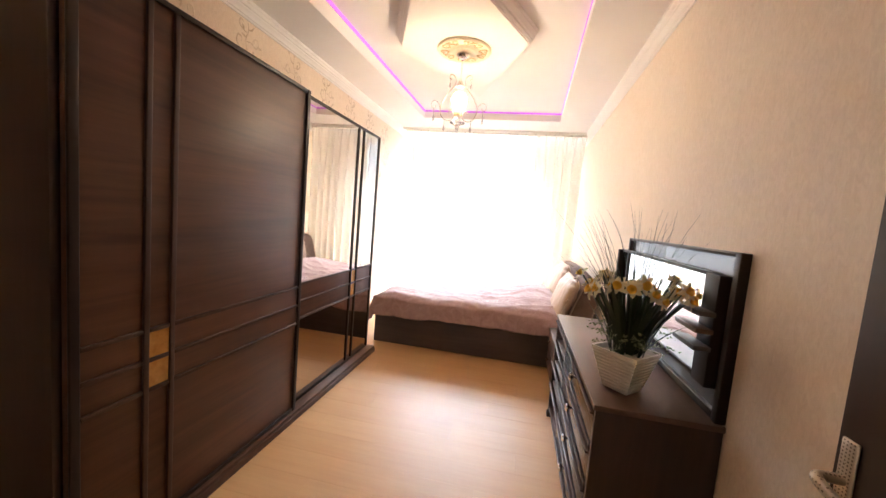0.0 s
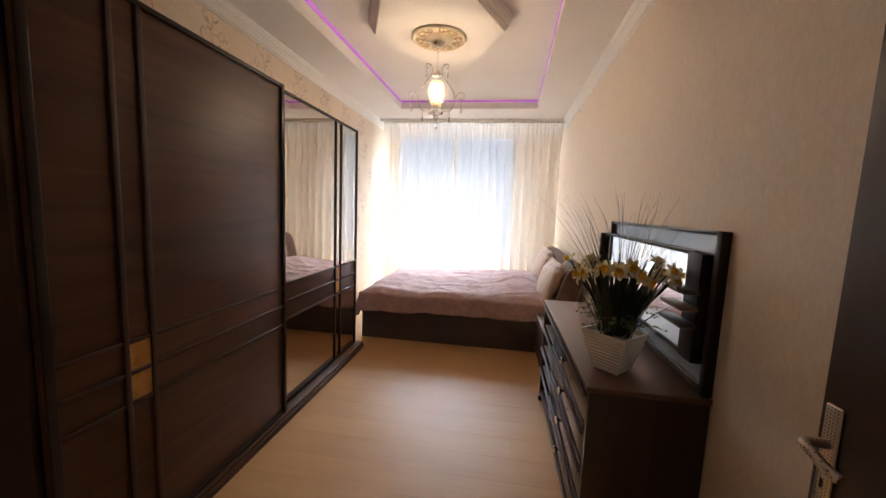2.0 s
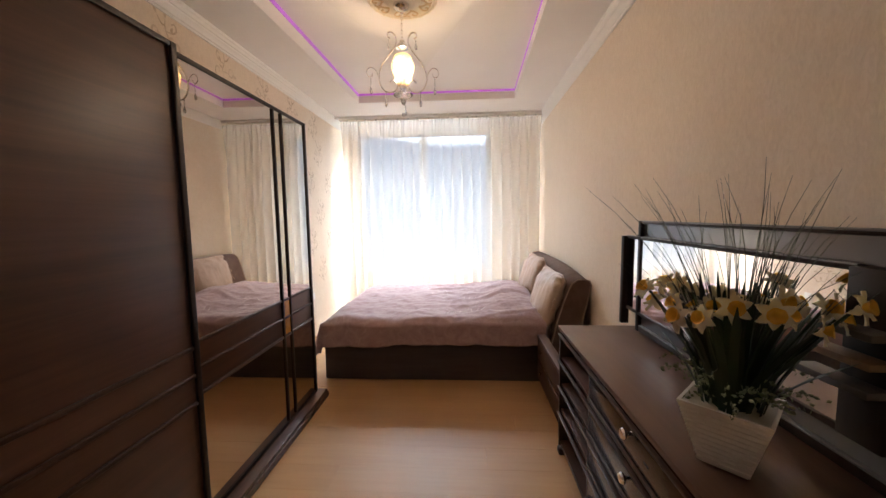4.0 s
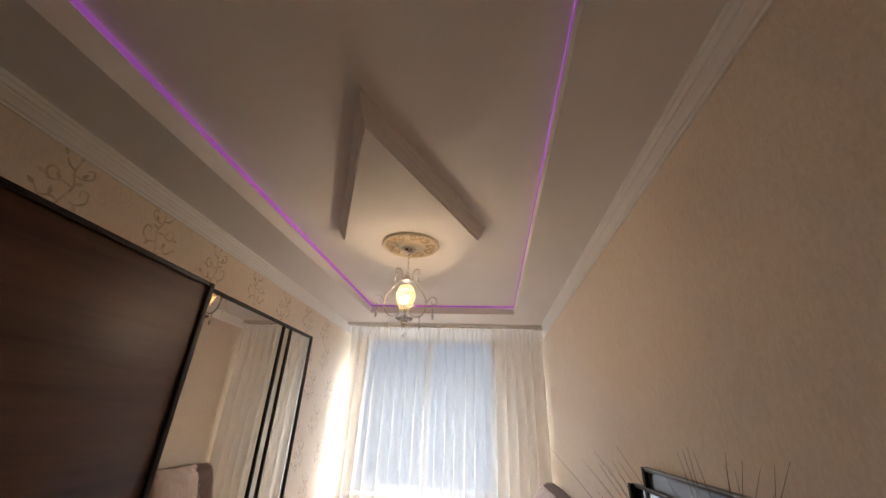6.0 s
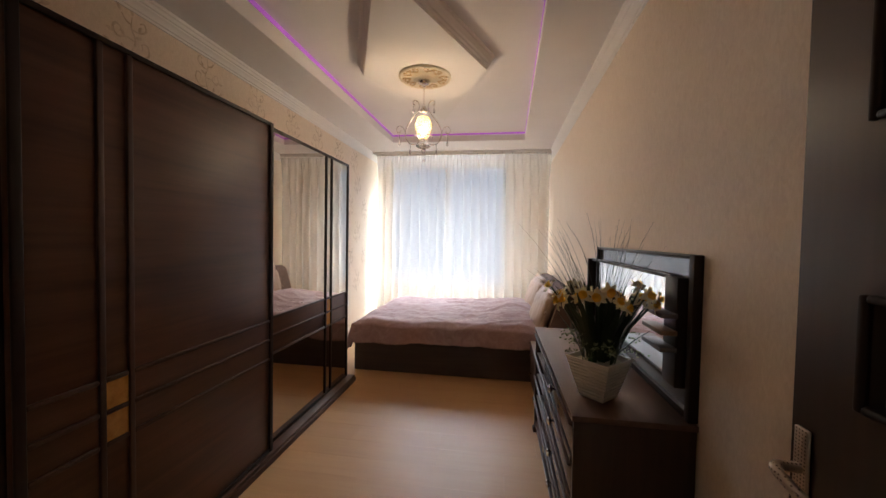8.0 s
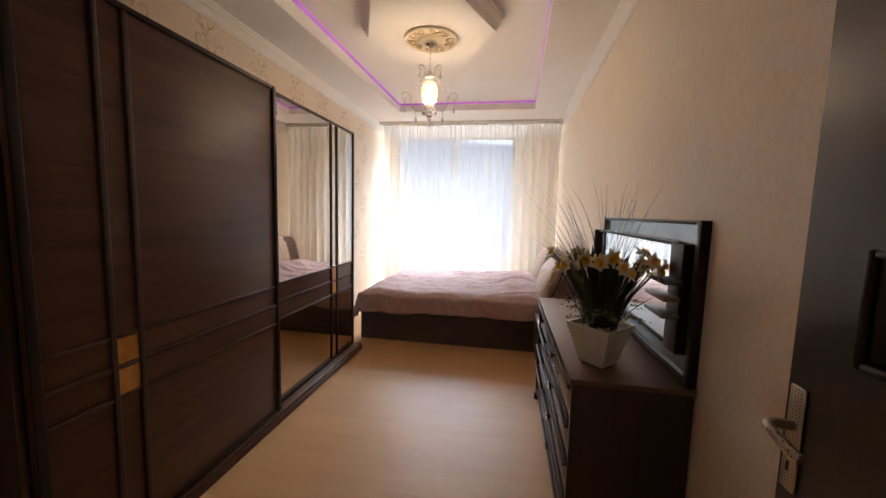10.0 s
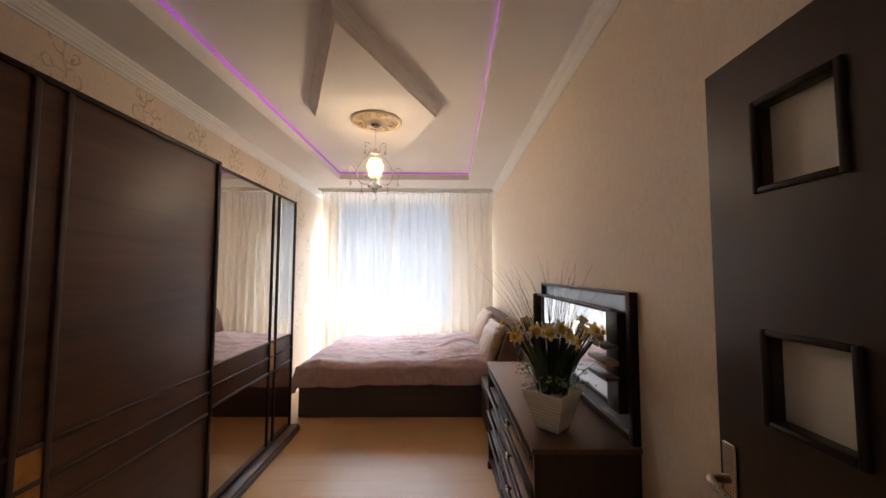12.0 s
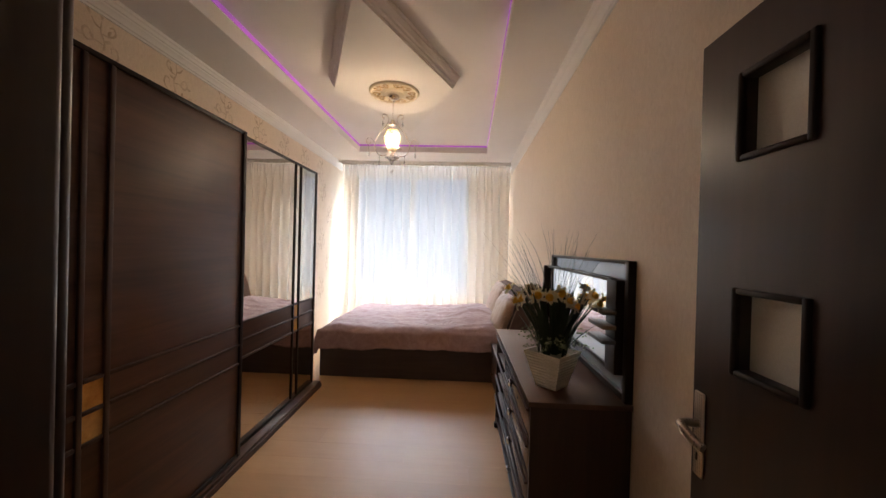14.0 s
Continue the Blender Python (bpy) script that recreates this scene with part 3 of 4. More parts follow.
# headboard: a slab that leans back, with a rolled top
prof = [(2.47, 0.02), (2.49, 0.35), (2.53, 0.52), (2.585, 0.70), (2.622, 0.80), (2.648, 0.855), (2.69, 0.884), (2.74, 0.890), (2.782, 0.876), (2.796, 0.845), (2.772, 0.72), (2.735, 0.57), (2.70, 0.02)]
HY0, HY1 = 4.37, 6.32


def headboard_lift(z, y):
    """The top edge rises in a soft arch away from the near end."""
    f = min(1, max(0, (y - HY0) / 0.95))
    return 0.058 * math.sin(f * math.pi / 2) * max(0, min(1, (z - 0.5) / 0.35)) - 0.02 * max(0, (y - 6.0) / 0.32) ** 2 * (z > 0.8)


def headboard_x(x, z, y):
    return x + 0.018 * (y - HY0) - 0.03 * (y - HY0) / 1.95


bm = bmesh.new()
slices = []
NS = 40
for k in range(NS + 1):
    f = k / NS
    y = HY0 + f * (HY1 - HY0)
    e = min(f, 1 - f) * (HY1 - HY0)
    puff = 0.012 * math.sin(min(1, e / 0.08) * math.pi / 2)
    slices.append([bm.verts.new((headboard_x(x, z, y) - puff * (1 if j < 7 else 0), y, z + headboard_lift(z, y))) for j, (x, z) in enumerate(prof)])
for a, c in zip(slices, slices[1:]):
    for j in range(len(prof)):
        j2 = (j + 1) % len(prof)
        bm.faces.new((a[j], a[j2], c[j2], c[j]))
bm.faces.new(slices[0])
bm.faces.new(slices[-1][::-1])
headboard = part("headboard", bm, VELVET, bed, "", 60)
for y in (HY0 + 0.003, HY1 - 0.003):
    part("piping", tube([(headboard_x(x, z, y) - (0.004 if j < 7 else -0.004), y, z + headboard_lift(z, y) + (0.004 if 5 < j < 10 else 0)) for j, (x, z) in enumerate(prof)], 0.007, 8), PIPING, headboard)

# plush cover draped over the mattress
bm = bmesh.new()
NU, NV = 130, 110
noise.seed_set(5)
grid = []
for i in range(NU + 1):
    line = []
    p = -0.24 + i / NU * (1.945 + 0.24)
    for j in range(NV + 1):
        q = -0.22 + j / NV * (1.60 + 0.22)
        x, y = 0.50 + max(p, 0), 4.385 + max(q, 0)
        px, py = max(-p, 0), max(-q, 0)
        drop = min(0.17, math.hypot(px, py))
        if px or py:
            h = math.hypot(px, py)
            x -= px / h * (0.02 + 0.045 * (h / 0.2)) if px else 0
            y -= py / h * (0.018 + 0.030 * (h / 0.2)) if py else 0
            drop = h * 0.80 + (0.05 if px and py else 0) * h / 0.2
        edge = min(1, max(0, min(p, q) if min(p, q) > 0 else 0) / 0.10)
        z = 0.500 - drop + 0.045 * math.sin(edge * math.pi / 2)
        v = Vector((p, q, 0))
        z += 0.020 * noise.noise(v * 2.6) + 0.014 * noise.noise(v * 6.0 + Vector((4, 0, 0))) + 0.004 * noise.noise(v * 17.4)
        z += 0.085 * math.exp(-((p - 1.72) / 0.26) ** 2 - ((q - 0.95) / 0.75) ** 2)
        fold = noise.noise(Vector((p * 1.1 + 0.5 * q, q * 3.2 - 0.9 * p, 3)))
        z += 0.024 * (1 - min(1, abs(fold) * 4.5)) * min(1, max(0, (p - 0.5) / 0.8)) * (1 if not (px or py) else 0.5)
        crease = noise.noise(Vector((p * 4.0 + q * 2.0, q * 7.0 - p * 2.5, 9)))
        z += 0.007 * (1 - min(1, abs(crease) * 5))
        if px or py:
            s = p if py else q
            wob = 0.010 * math.sin(s * 14 + 2 * noise.noise(Vector((s * 2, 0, 7)))) * drop / 0.17
            if py:
                y += wob
            if px:
                x += wob
            z -= 0.012 * math.sin(s * 5.2 + 0.6) * drop / 0.17
        line.append(bm.verts.new((x, y, z)))
    grid.append(line)
for a, c in zip(grid, grid[1:]):
    for j in range(NV):
        bm.faces.new((a[j], a[j + 1], c[j + 1], c[j]))
cover = thing("bed_cover", "rumpled dusty pink plush cover spread over the bed", "bed cover", pose(0, 0, 0))
heights = [[w.co.copy() for w in line] for line in grid]
spread = part("spread", bm, COVER, cover, "", 180)
sol = spread.modifiers.new("thick", "SOLIDIFY")
sol.thickness, sol.offset = 0.012, -1


def cover_point(x, y):
    """The point of the cover over a place on the bed."""
    i = min(NU, max(0, round((x - 0.50 + 0.24) / (1.945 + 0.24) * NU)))
    j = min(NV, max(0, round((y - 4.385 + 0.22) / (1.60 + 0.22) * NV)))
    return heights[i][j]


rs = random.Random(3)
for x0, y0, n in ((1.48, 5.10, 9), (1.60, 4.60, 7), (1.38, 5.42, 5)):
    for k in range(n):
        x, y = x0 + 0.054 * k, y0 + 0.008 * k + rs.uniform(-0.02, 0.02)
        a = rs.uniform(-0.9, 0.9)
        pts = [cover_point(x + math.sin(a) * f, y + math.cos(a) * f) * 1.0 for f in (-0.035, -0.018, 0.0, 0.018, 0.035)]
        pts = [(x + math.sin(a) * f, y + math.cos(a) * f + 0.012 * math.sin(f * 60), p.z + 0.001) for f, p in zip((-0.035, -0.018, 0.0, 0.018, 0.035), pts)]
        part("embroidery", tube(pts, 0.0032, 5, [0.4, 1, 1, 1, 0.4]), THREAD, cover)


def pillow(m, label):
    """A cushion with gathered ends, tied with ribbons."""
    p = thing("pillow", label, "pillow", m, "pillows on the bed")
    bm = bmesh.new()
    nu, nv = 56, 60
    W, H, T = 0.33, 0.265, 0.085
    rings = []
    for i in range(nu + 1):
        u = -1 + 2 * i / nu
        ring = []
        for j in range(nv):
            a = 2 * math.pi * j / nv
            ca, sa = math.cos(a), math.sin(a)
            hh = H * math.copysign(abs(sa) ** 0.55, sa)
            env = (1 - abs(u) ** 3.2) ** 0.55 * 0.92 + 0.08
            tt = T * ca * env * (1 - 0.35 * abs(hh / H) ** 3)
            pleat = 0.016 * math.sin(a * 9 + 2 * math.sin(3 * a)) * max(0, abs(u) - 0.62) / 0.38
            dent = noise.noise(Vector((u * 2.2 + 3, hh * 9, ca * 0.8 + H))) * 0.012 + (1 - min(1, abs(noise.noise(Vector((u * 1.6 + hh * 7, hh * 10 - u * 2.5, 5 + ca)))) * 5)) * 0.007
            tt += dent * (1 if ca > 0 else -1) * min(1, abs(ca) * 2)
            ring.append(bm.verts.new((tt + pleat * ca, W * u * (1 + 0.02 * math.sin(7 * a)), hh * (0.94 + 0.06 * env - 0.05 * (1 - abs(u))) + pleat * sa)))
        rings.append(ring)
    for a, c in zip(rings, rings[1:]):
        for j in range(nv):
            bm.faces.new((a[j], a[(j + 1) % nv], c[(j + 1) % nv], c[j]))
    bm.faces.new(rings[0])
    bm.faces.new(rings[-1][::-1])
    part("cushion", bm, SATINCLOTH, p, "", 180)
    for s in (-1, 1):
        tie = tube([(0.0, s * (W - 0.012), 0.02), (-0.02, s * (W + 0.018), 0.05), (-0.03, s * (W + 0.03), 0.03), (-0.015, s * (W + 0.012), 0.0), (-0.02, s * (W + 0.022), -0.06), (-0.03, s * (W + 0.03), -0.10)], 0.006, 6, [1, 1.2, 1, 1, 0.9, 0.6])
        part("ribbon_tie", tie, SATINCLOTH, p)
    return p


pillow(pose(2.505, 4.73, 0.675, 0, 17, 1), "plump beige satin pillow with ribbon ties against the headboard")
pillow(pose(2.520, 5.58, 0.715, 0, 17, 2), "beige satin pillow leaning on the far headboard end")

# ---- nightstand ----
night = thing("nightstand", "low dark wenge nightstand beside the bed", "nightstand", pose(0, 0, 0))
part("body", slab(2.385, 2.43, 3.60, 4.37, 0.05, 0.408), WENGE_Y, night)
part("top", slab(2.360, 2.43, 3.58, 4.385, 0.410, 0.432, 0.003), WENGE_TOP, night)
for z0, z1 in ((0.065, 0.225), (0.235, 0.398)):
    dr = part("drawer_front", slab(2.365, 2.383, 3.62, 4.35, z0, z1, 0.004), WENGE_Y, night)
    k = lathe([(0.004, 0), (0.004, 0.010), (0.012, 0.014), (0.013, 0.022), (0.008, 0.027)], 14)
    bmesh.ops.transform(k, matrix=pose(2.366, 4.16, (z0 + z1) / 2 + 0.03, 0, -90, 0), verts=k.verts)
    part("knob", k, CHROME, dr, "chrome knob")
part("plinth", slab(2.40, 2.43, 3.61, 4.36, 0, 0.05), DARK_FRAME, night)

# ---- dresser ----
dresser = thing("dresser", "dark wenge chest of drawers with chrome knobs", "dresser", pose(0, 0, 0))
QY0, QY1, QX0, QX1, QM = 2.095, 3.50, 2.332, 2.755, 2.985
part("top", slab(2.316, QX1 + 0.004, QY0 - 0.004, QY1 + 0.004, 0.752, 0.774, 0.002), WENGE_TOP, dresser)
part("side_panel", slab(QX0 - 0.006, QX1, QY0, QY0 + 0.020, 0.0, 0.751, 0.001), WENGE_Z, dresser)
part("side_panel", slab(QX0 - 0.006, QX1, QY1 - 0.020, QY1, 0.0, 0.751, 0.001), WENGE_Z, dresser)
part("divider", slab(QX0, QX1 - 0.010, QM - 0.010, QM + 0.010, 0.04, 0.751), WENGE_Z, dresser)
part("back_panel", slab(QX1 - 0.010, QX1 - 0.002, QY0 + 0.020, QY1 - 0.020, 0.04, 0.751), DARK_FRAME, dresser)
part("bottom", slab(QX0, QX1 - 0.010, QY0 + 0.020, QY1 - 0.020, 0.040, 0.060), WENGE_Y, dresser)
for k in range(4):
    z0 = 0.095 + k * 0.162
    dr = part("drawer_front", slab(QX0 - 0.006, QX0 + 0.012, QY0 + 0.023, QM - 0.013, z0, z0 + 0.154, 0.003), GLOSSY, dresser)
    part("lip", join(slab(QX0 - 0.022, QX0 - 0.006, QY0 + 0.023, QY1 - 0.02, z0 + 0.142, z0 + 0.153, 0.003), slab(QX0 - 0.014, QX0 - 0.006, QY0 + 0.023, QM - 0.013, z0 + 0.004, z0 + 0.022, 0.003)), STRIP, dr)
    kn = lathe([(0.006, 0), (0.006, 0.012), (0.009, 0.014), (0.009, 0.017), (0.018, 0.021), (0.020, 0.028), (0.016, 0.035), (0.005, 0.038)], 20)
    bmesh.ops.transform(kn, matrix=pose(QX0 - 0.006, 2.545, z0 + 0.108, 0, -90, 0), verts=kn.verts)
    part("knob", kn, CHROME, dr, "round chrome knob")
    part("keyhole", slab(QX0 - 0.0075, QX0 - 0.0055, 2.425, 2.455, z0 + 0.066, z0 + 0.074, 0.0006, 1), DARKHOLE, dr)
    if k:
        part("shelf", slab(QX0 + 0.004, QX1 - 0.010, QM + 0.010, QY1 - 0.020, z0 - 0.009, z0 + 0.007, 0.002), WENGE_Y, dresser)
for y in (QY0 + 0.05, QY1 - 0.08):
    part("foot", slab(QX0 - 0.020, QX0 + 0.05, y, y + 0.05, 0.0, 0.040, 0.008), DARK_FRAME, dresser)

# ---- vanity mirror ----
vanity = thing("vanity_mirror", "dark framed vanity mirror with small ledges on the dresser", "mirror", pose(0, 0, 0))
VX = 2.748
part("back_board", slab(VX, VX + 0.012, 2.14, 3.41, 0.776, 1.385), GREYGLOSS, vanity, "dark glossy back board")
part("outer_post", slab(VX - 0.020, VX + 0.016, 2.105, 2.140, 0.775, 1.395, 0.003), DARK_FRAME, vanity)
part("outer_post", slab(VX - 0.020, VX + 0.016, 3.395, 3.425, 0.775, 1.395, 0.003), DARK_FRAME, vanity)
part("top_rail", slab(VX - 0.016, VX + 0.016, 2.140, 3.395, 1.378, 1.389, 0.003), DARK_FRAME, vanity)
part("top_edge", slab(VX - 0.018, VX + 0.016, 2.140, 3.395, 1.389, 1.395, 0.001), EDGE, vanity, "thin silver-grey edge")
part("bottom_edge", slab(VX - 0.018, VX - 0.001, 2.145, 3.390, 0.8065, 0.811), EDGE, vanity)
part("inner_edge", slab(VX - 0.022, VX - 0.002, 2.275, 3.545, 1.3045, 1.308), EDGE, vanity)
part("bottom_rail", slab(VX - 0.016, VX, 2.140, 3.395, 0.776, 0.806, 0.003), DARK_FRAME, vanity)
part("mirror_glass", slab(VX - 0.012, VX - 0.004, 2.268, 3.55, 0.885, 1.290), MIRROR, vanity, "clear mirror glass")
part("inner_post", slab(VX - 0.045, VX - 0.001, 2.165, 2.272, 0.880, 1.304, 0.003), DARK_FRAME, vanity)
part("inner_post", slab(VX - 0.045, VX - 0.001, 3.548, 3.580, 0.776, 1.304, 0.003), DARK_FRAME, vanity)
part("inner_rail", slab(VX - 0.020, VX - 0.001, 2.272, 3.548, 1.290, 1.304, 0.002), DARK_FRAME, vanity)
part("inner_rail", slab(VX - 0.020, VX - 0.001, 2.272, 3.548, 0.868, 0.884, 0.002), DARK_FRAME, vanity)
for z, mat in ((1.020, LEDGE_GREY), (1.085, LEDGE_WOOD), (1.150, LEDGE_GREY)):
    part("ledge", slab(VX - 0.105, VX - 0.045, 2.150, 2.335, z, z + 0.018, 0.003), mat, vanity)

# ---- potted flowers ----
plant = thing("potted_flowers", "artificial yellow daffodils in a white ribbed square pot", "flower pot", pose(2.462, 2.292, 0.7745))
prof, ribs, hp = [], 11, 0.172
for k in range(ribs):
    for f, d in ((0.06, 0.0), (0.16, 0.0050), (0.80, 0.0050), (0.94, 0.0)):
        s = (k + f) / ribs
        prof.append((0.072 + 0.060 * s + d, 0.004 + hp * 0.94 * s))
prof = [(0.066, 0.0), (0.072, 0.0015)] + prof + [(0.137, hp * 0.955), (0.139, hp), (0.128, hp), (0.123, hp - 0.012), (0.111, hp - 0.05)]
part("pot", lathe(prof, 4), CERAMIC, plant, "white ribbed ceramic pot", 20)
part("fill", lathe([(0.100, hp - 0.05), (0.120, hp - 0.022), (0.122, hp - 0.020), (0.060, hp - 0.008), (0.003, hp - 0.004)], 4), FOAM, plant)
rnd = random.Random(11)


def blade(base, lean, height, width, az, droop=0.0, steps=7):
    """A strap leaf with a folded middle and real thickness."""
    bm = bmesh.new()
    ca, sa = math.cos(az), math.sin(az)
    rows_ = []
    for k in range(steps + 1):
        f = k / steps
        r = lean * f ** 1.35
        z = height * (f - droop * f * f * f)
        w = width * (0.75 + 0.5 * f) * (1 - f ** 5) + 0.001
        c = Vector((base[0] + ca * r, base[1] + sa * r, base[2] + z))
        side = Vector((-sa, ca, 0)) * w
        out = Vector((ca, sa, 0)) * (0.25 * w)
        rows_.append([bm.verts.new(c - side + out), bm.verts.new(c - out * 0.6), bm.verts.new(c + side + out), bm.verts.new(c + out * 0.9)])
    for a, c in zip(rows_, rows_[1:]):
        for k in range(4):
            bm.faces.new((a[k], a[(k + 1) % 4], c[(k + 1) % 4], c[k]))
    bm.faces.new(rows_[0])
    bm.faces.new(rows_[-1][::-1])
    return bm


ZB = hp - 0.015
for k in range(84):
    az = k * 2.399 + rnd.uniform(-0.3, 0.3)
    r0 = 0.02 + 0.05 * rnd.random()
    part("leaf", blade((r0 * math.cos(az), r0 * math.sin(az), ZB), rnd.uniform(0.01, 0.17), rnd.uniform(0.19, 0.36), rnd.uniform(0.005, 0.0105), az, 0.06), LEAF, plant, "", 60)

tufts = []
clumps = [(rnd.uniform(0, 6.283), rnd.uniform(0.06, 0.27)) for k in range(9)]
for k in range(66):
    az, lean = clumps[k % 9]
    az += rnd.gauss(0, 0.22)
    lean = max(0.01, lean + rnd.gauss(0, 0.045))
    r0 = 0.05 * rnd.random()
    h = rnd.uniform(0.42, 0.70)
    sway = rnd.uniform(-0.5, 0.5)
    pts = []
    for i in range(7):
        f = i / 6
        a2 = az + sway * f * f
        pts.append((r0 * math.cos(az) + lean * f ** 1.6 * math.cos(a2), r0 * math.sin(az) + lean * f ** 1.6 * math.sin(a2), ZB + h * (f - 0.12 * f ** 3)))
    tufts.append(tube(pts, 0.0011, 4, [1.2, 1.1, 1, 0.9, 0.75, 0.55, 0.25]))
tagged(part("grass", join(*tufts), GRASS, plant, "thin dark grass blades"), kind="stuff")

sprigs = []
for k in range(44):
    az = k * 2.399
    ca, sa = math.cos(az), math.sin(az)
    reach, top = rnd.uniform(0.05, 0.17), rnd.uniform(0.03, 0.12)
    for i in range(16):
        f = (i + 1) / 16
        c = Vector((ca * (0.02 + reach * f), sa * (0.02 + reach * f), ZB + 0.01 + top * math.sin(f * 2.2)))
        lf = bmesh.new()
        d = Vector((rnd.uniform(-1, 1), rnd.uniform(-1, 1), rnd.uniform(-0.3, 1))).normalized()
        s = d.orthogonal().normalized() * 0.0046
        n = d.cross(s).normalized() * 0.0012
        L = rnd.uniform(0.009, 0.018)
        vs = [lf.verts.new(q) for q in (c, c + d * L * 0.5 + s, c + d * L, c + d * L * 0.5 - s, c + d * L * 0.45 + n, c + d * L * 0.45 - n)]
        for a, b2 in ((0, 1), (1, 2), (2, 3), (3, 0)):
            lf.faces.new((vs[a], vs[b2], vs[4]))
            lf.faces.new((vs[b2], vs[a], vs[5]))
        sprigs.append(lf)
tagged(part("foliage", join(*sprigs), SPRIG, plant, "small pale green leaf sprigs", 0), kind="stuff")


def daffodil_meshes():
    petals = []
    for ring, (n, tilt, off) in enumerate(((3, 8, 0.0), (3, -4, 60.0))):
        for k in range(n):
            bm = bmesh.new()
            rows_ = []
            for i in range(6):
                f = i / 5
                w = 0.0142 * math.sin(math.pi * (0.10 + 0.88 * f)) ** 0.8 * (1 - 0.35 * f)
                r, z = 0.004 + 0.037 * f, (0.012 if (k + ring) % 2 else 0.004) * f - (0.016 if k == 1 else 0.009) * f * f
                rows_.append([bm.verts.new((r, s * w, z + (0.005 * abs(s) + 0.003 * s * math.sin(5 * f + k)) * f + h)) for s, h in ((-1, 0), (0, 0), (1, 0), (0, -0.0016))])
            for a, c in zip(rows_, rows_[1:]):
                for q in range(4):
                    bm.faces.new((a[q], a[(q + 1) % 4], c[(q + 1) % 4], c[q]))
            bm.faces.new(rows_[0])
            bm.faces.new(rows_[-1][::-1])
            bmesh.ops.transform(bm, matrix=pose(0, 0, 0.001 * ring, 0, -tilt, off + k * 120), verts=bm.verts)
            petals.append(bm)
    bm = bmesh.new()
    n, rings = 16, []
    for r, z in ((0.004, 0.001), (0.010, 0.005), (0.0125, 0.011), (0.0145, 0.016), (0.0190, 0.020), (0.0175, 0.0195), (0.0125, 0.015), (0.0095, 0.009), (0.003, 0.004)):
        rings.append([bm.verts.new((r * (1 + (0.14 * math.sin(7 * 2 * math.pi * k / n) if z > 0.018 else 0)) * math.cos(2 * math.pi * k / n), r * math.sin(2 * math.pi * k / n), z)) for k in range(n)])
    for a, c in zip(rings, rings[1:]):
        for k in range(n):
            bm.faces.new((a[k], a[(k + 1) % n], c[(k + 1) % n], c[k]))
    bm.faces.new(rings[-1])
    return join(*petals), bm


pb, tb = daffodil_meshes()
petal_ob, trumpet_ob = mesh_object("petals", pb, PETAL, 60), mesh_object("trumpet", tb, TRUMPET, 60)
petal_me, trumpet_me = petal_ob.data, trumpet_ob.data
bpy.data.objects.remove(petal_ob)
bpy.data.objects.remove(trumpet_ob)
for k in range(27):
    az = k * 2.399 + 0.4
    r = 0.05 + 0.175 * math.sqrt((k + 0.5) / 27)
    z = 0.448 - 0.25 * r * r + rnd.uniform(-0.035, 0.03)
    x, y = r * math.cos(az), r * math.sin(az)
    tip = Vector((x, y, z))
    r0 = 0.035
    pts = [(r0 * math.cos(az), r0 * math.sin(az), ZB), (x * 0.45, y * 0.45, ZB + (z - ZB) * 0.45), (x * 0.85, y * 0.85, ZB + (z - ZB) * 0.88), tuple(tip - Vector((math.cos(az) * 0.006, math.sin(az) * 0.006, 0)))]
    stem = part("daffodil", tube(pts, 0.0032, 6), LEAF, plant, "cream daffodil with an orange-yellow trumpet")
    turn = Vector((math.cos(az) * 1.0 + rnd.uniform(-0.5, 0.5), math.sin(az) + rnd.uniform(-0.5, 0.5), rnd.uniform(-0.05, 0.75))).normalized()
    m = Matrix.Translation(tip) @ turn.to_track_quat("Z", "Y").to_matrix().to_4x4() @ pose(0, 0, 0, 0, 0, rnd.uniform(0, 120)) @ Matrix.Scale(rnd.uniform(0.80, 1.02), 4)
    for nm, me in (("petals", petal_me), ("trumpet", trumpet_me)):
        o = new(nm, me)
        o.parent = stem
        o.matrix_local = m

# ---- chandelier ----
LX, LY = 1.370, 3.762
rose = setting("ceiling_rose", lathe([(0.222, ZC - 0.0005), (0.222, ZC - 0.010), (0.214, ZC - 0.019), (0.203, ZC - 0.021), (0.194, ZC - 0.013), (0.118, ZC - 0.011), (0.104, ZC - 0.018), (0.090, ZC - 0.024), (0.070, ZC - 0.023), (0.004, ZC - 0.022)], 72), ROSE, "round cream plaster ceiling rose with gilded leaf relief", "ceiling rose", 25)
rose.location = (LX + 0.012, LY - 0.03, 0)
curls = ([(0.0, 0.0), (0.026, 0.020), (0.052, 0.022), (0.066, 0.006), (0.056, -0.010), (0.042, -0.004)], [(0.0, 0.0), (0.018, -0.018), (0.034, -0.040), (0.056, -0.042), (0.062, -0.028)])
for k in range(10):
    a = 2 * math.pi * k / 10
    flip = 1 if k % 2 else -1
    for c in curls:
        pts = [((0.122 + r) * math.cos(a + flip * w / 0.15), (0.122 + r) * math.sin(a + flip * w / 0.15), ZC - 0.0135) for r, w in c]
        part("leaf_relief", tube(smooth_path(pts, 4), 0.0062, 6), GILT, rose, "gilded leaf scroll")
    for d in (-0.16, 0.16):
        kn = lathe([(0.003, ZC - 0.026), (0.008, ZC - 0.024), (0.010, ZC - 0.017)], 8)
        bmesh.ops.translate(kn, vec=(0.208 * math.cos(a + d), 0.208 * math.sin(a + d), 0.002), verts=kn.verts)
        part("bead_relief", kn, ROSE, rose)

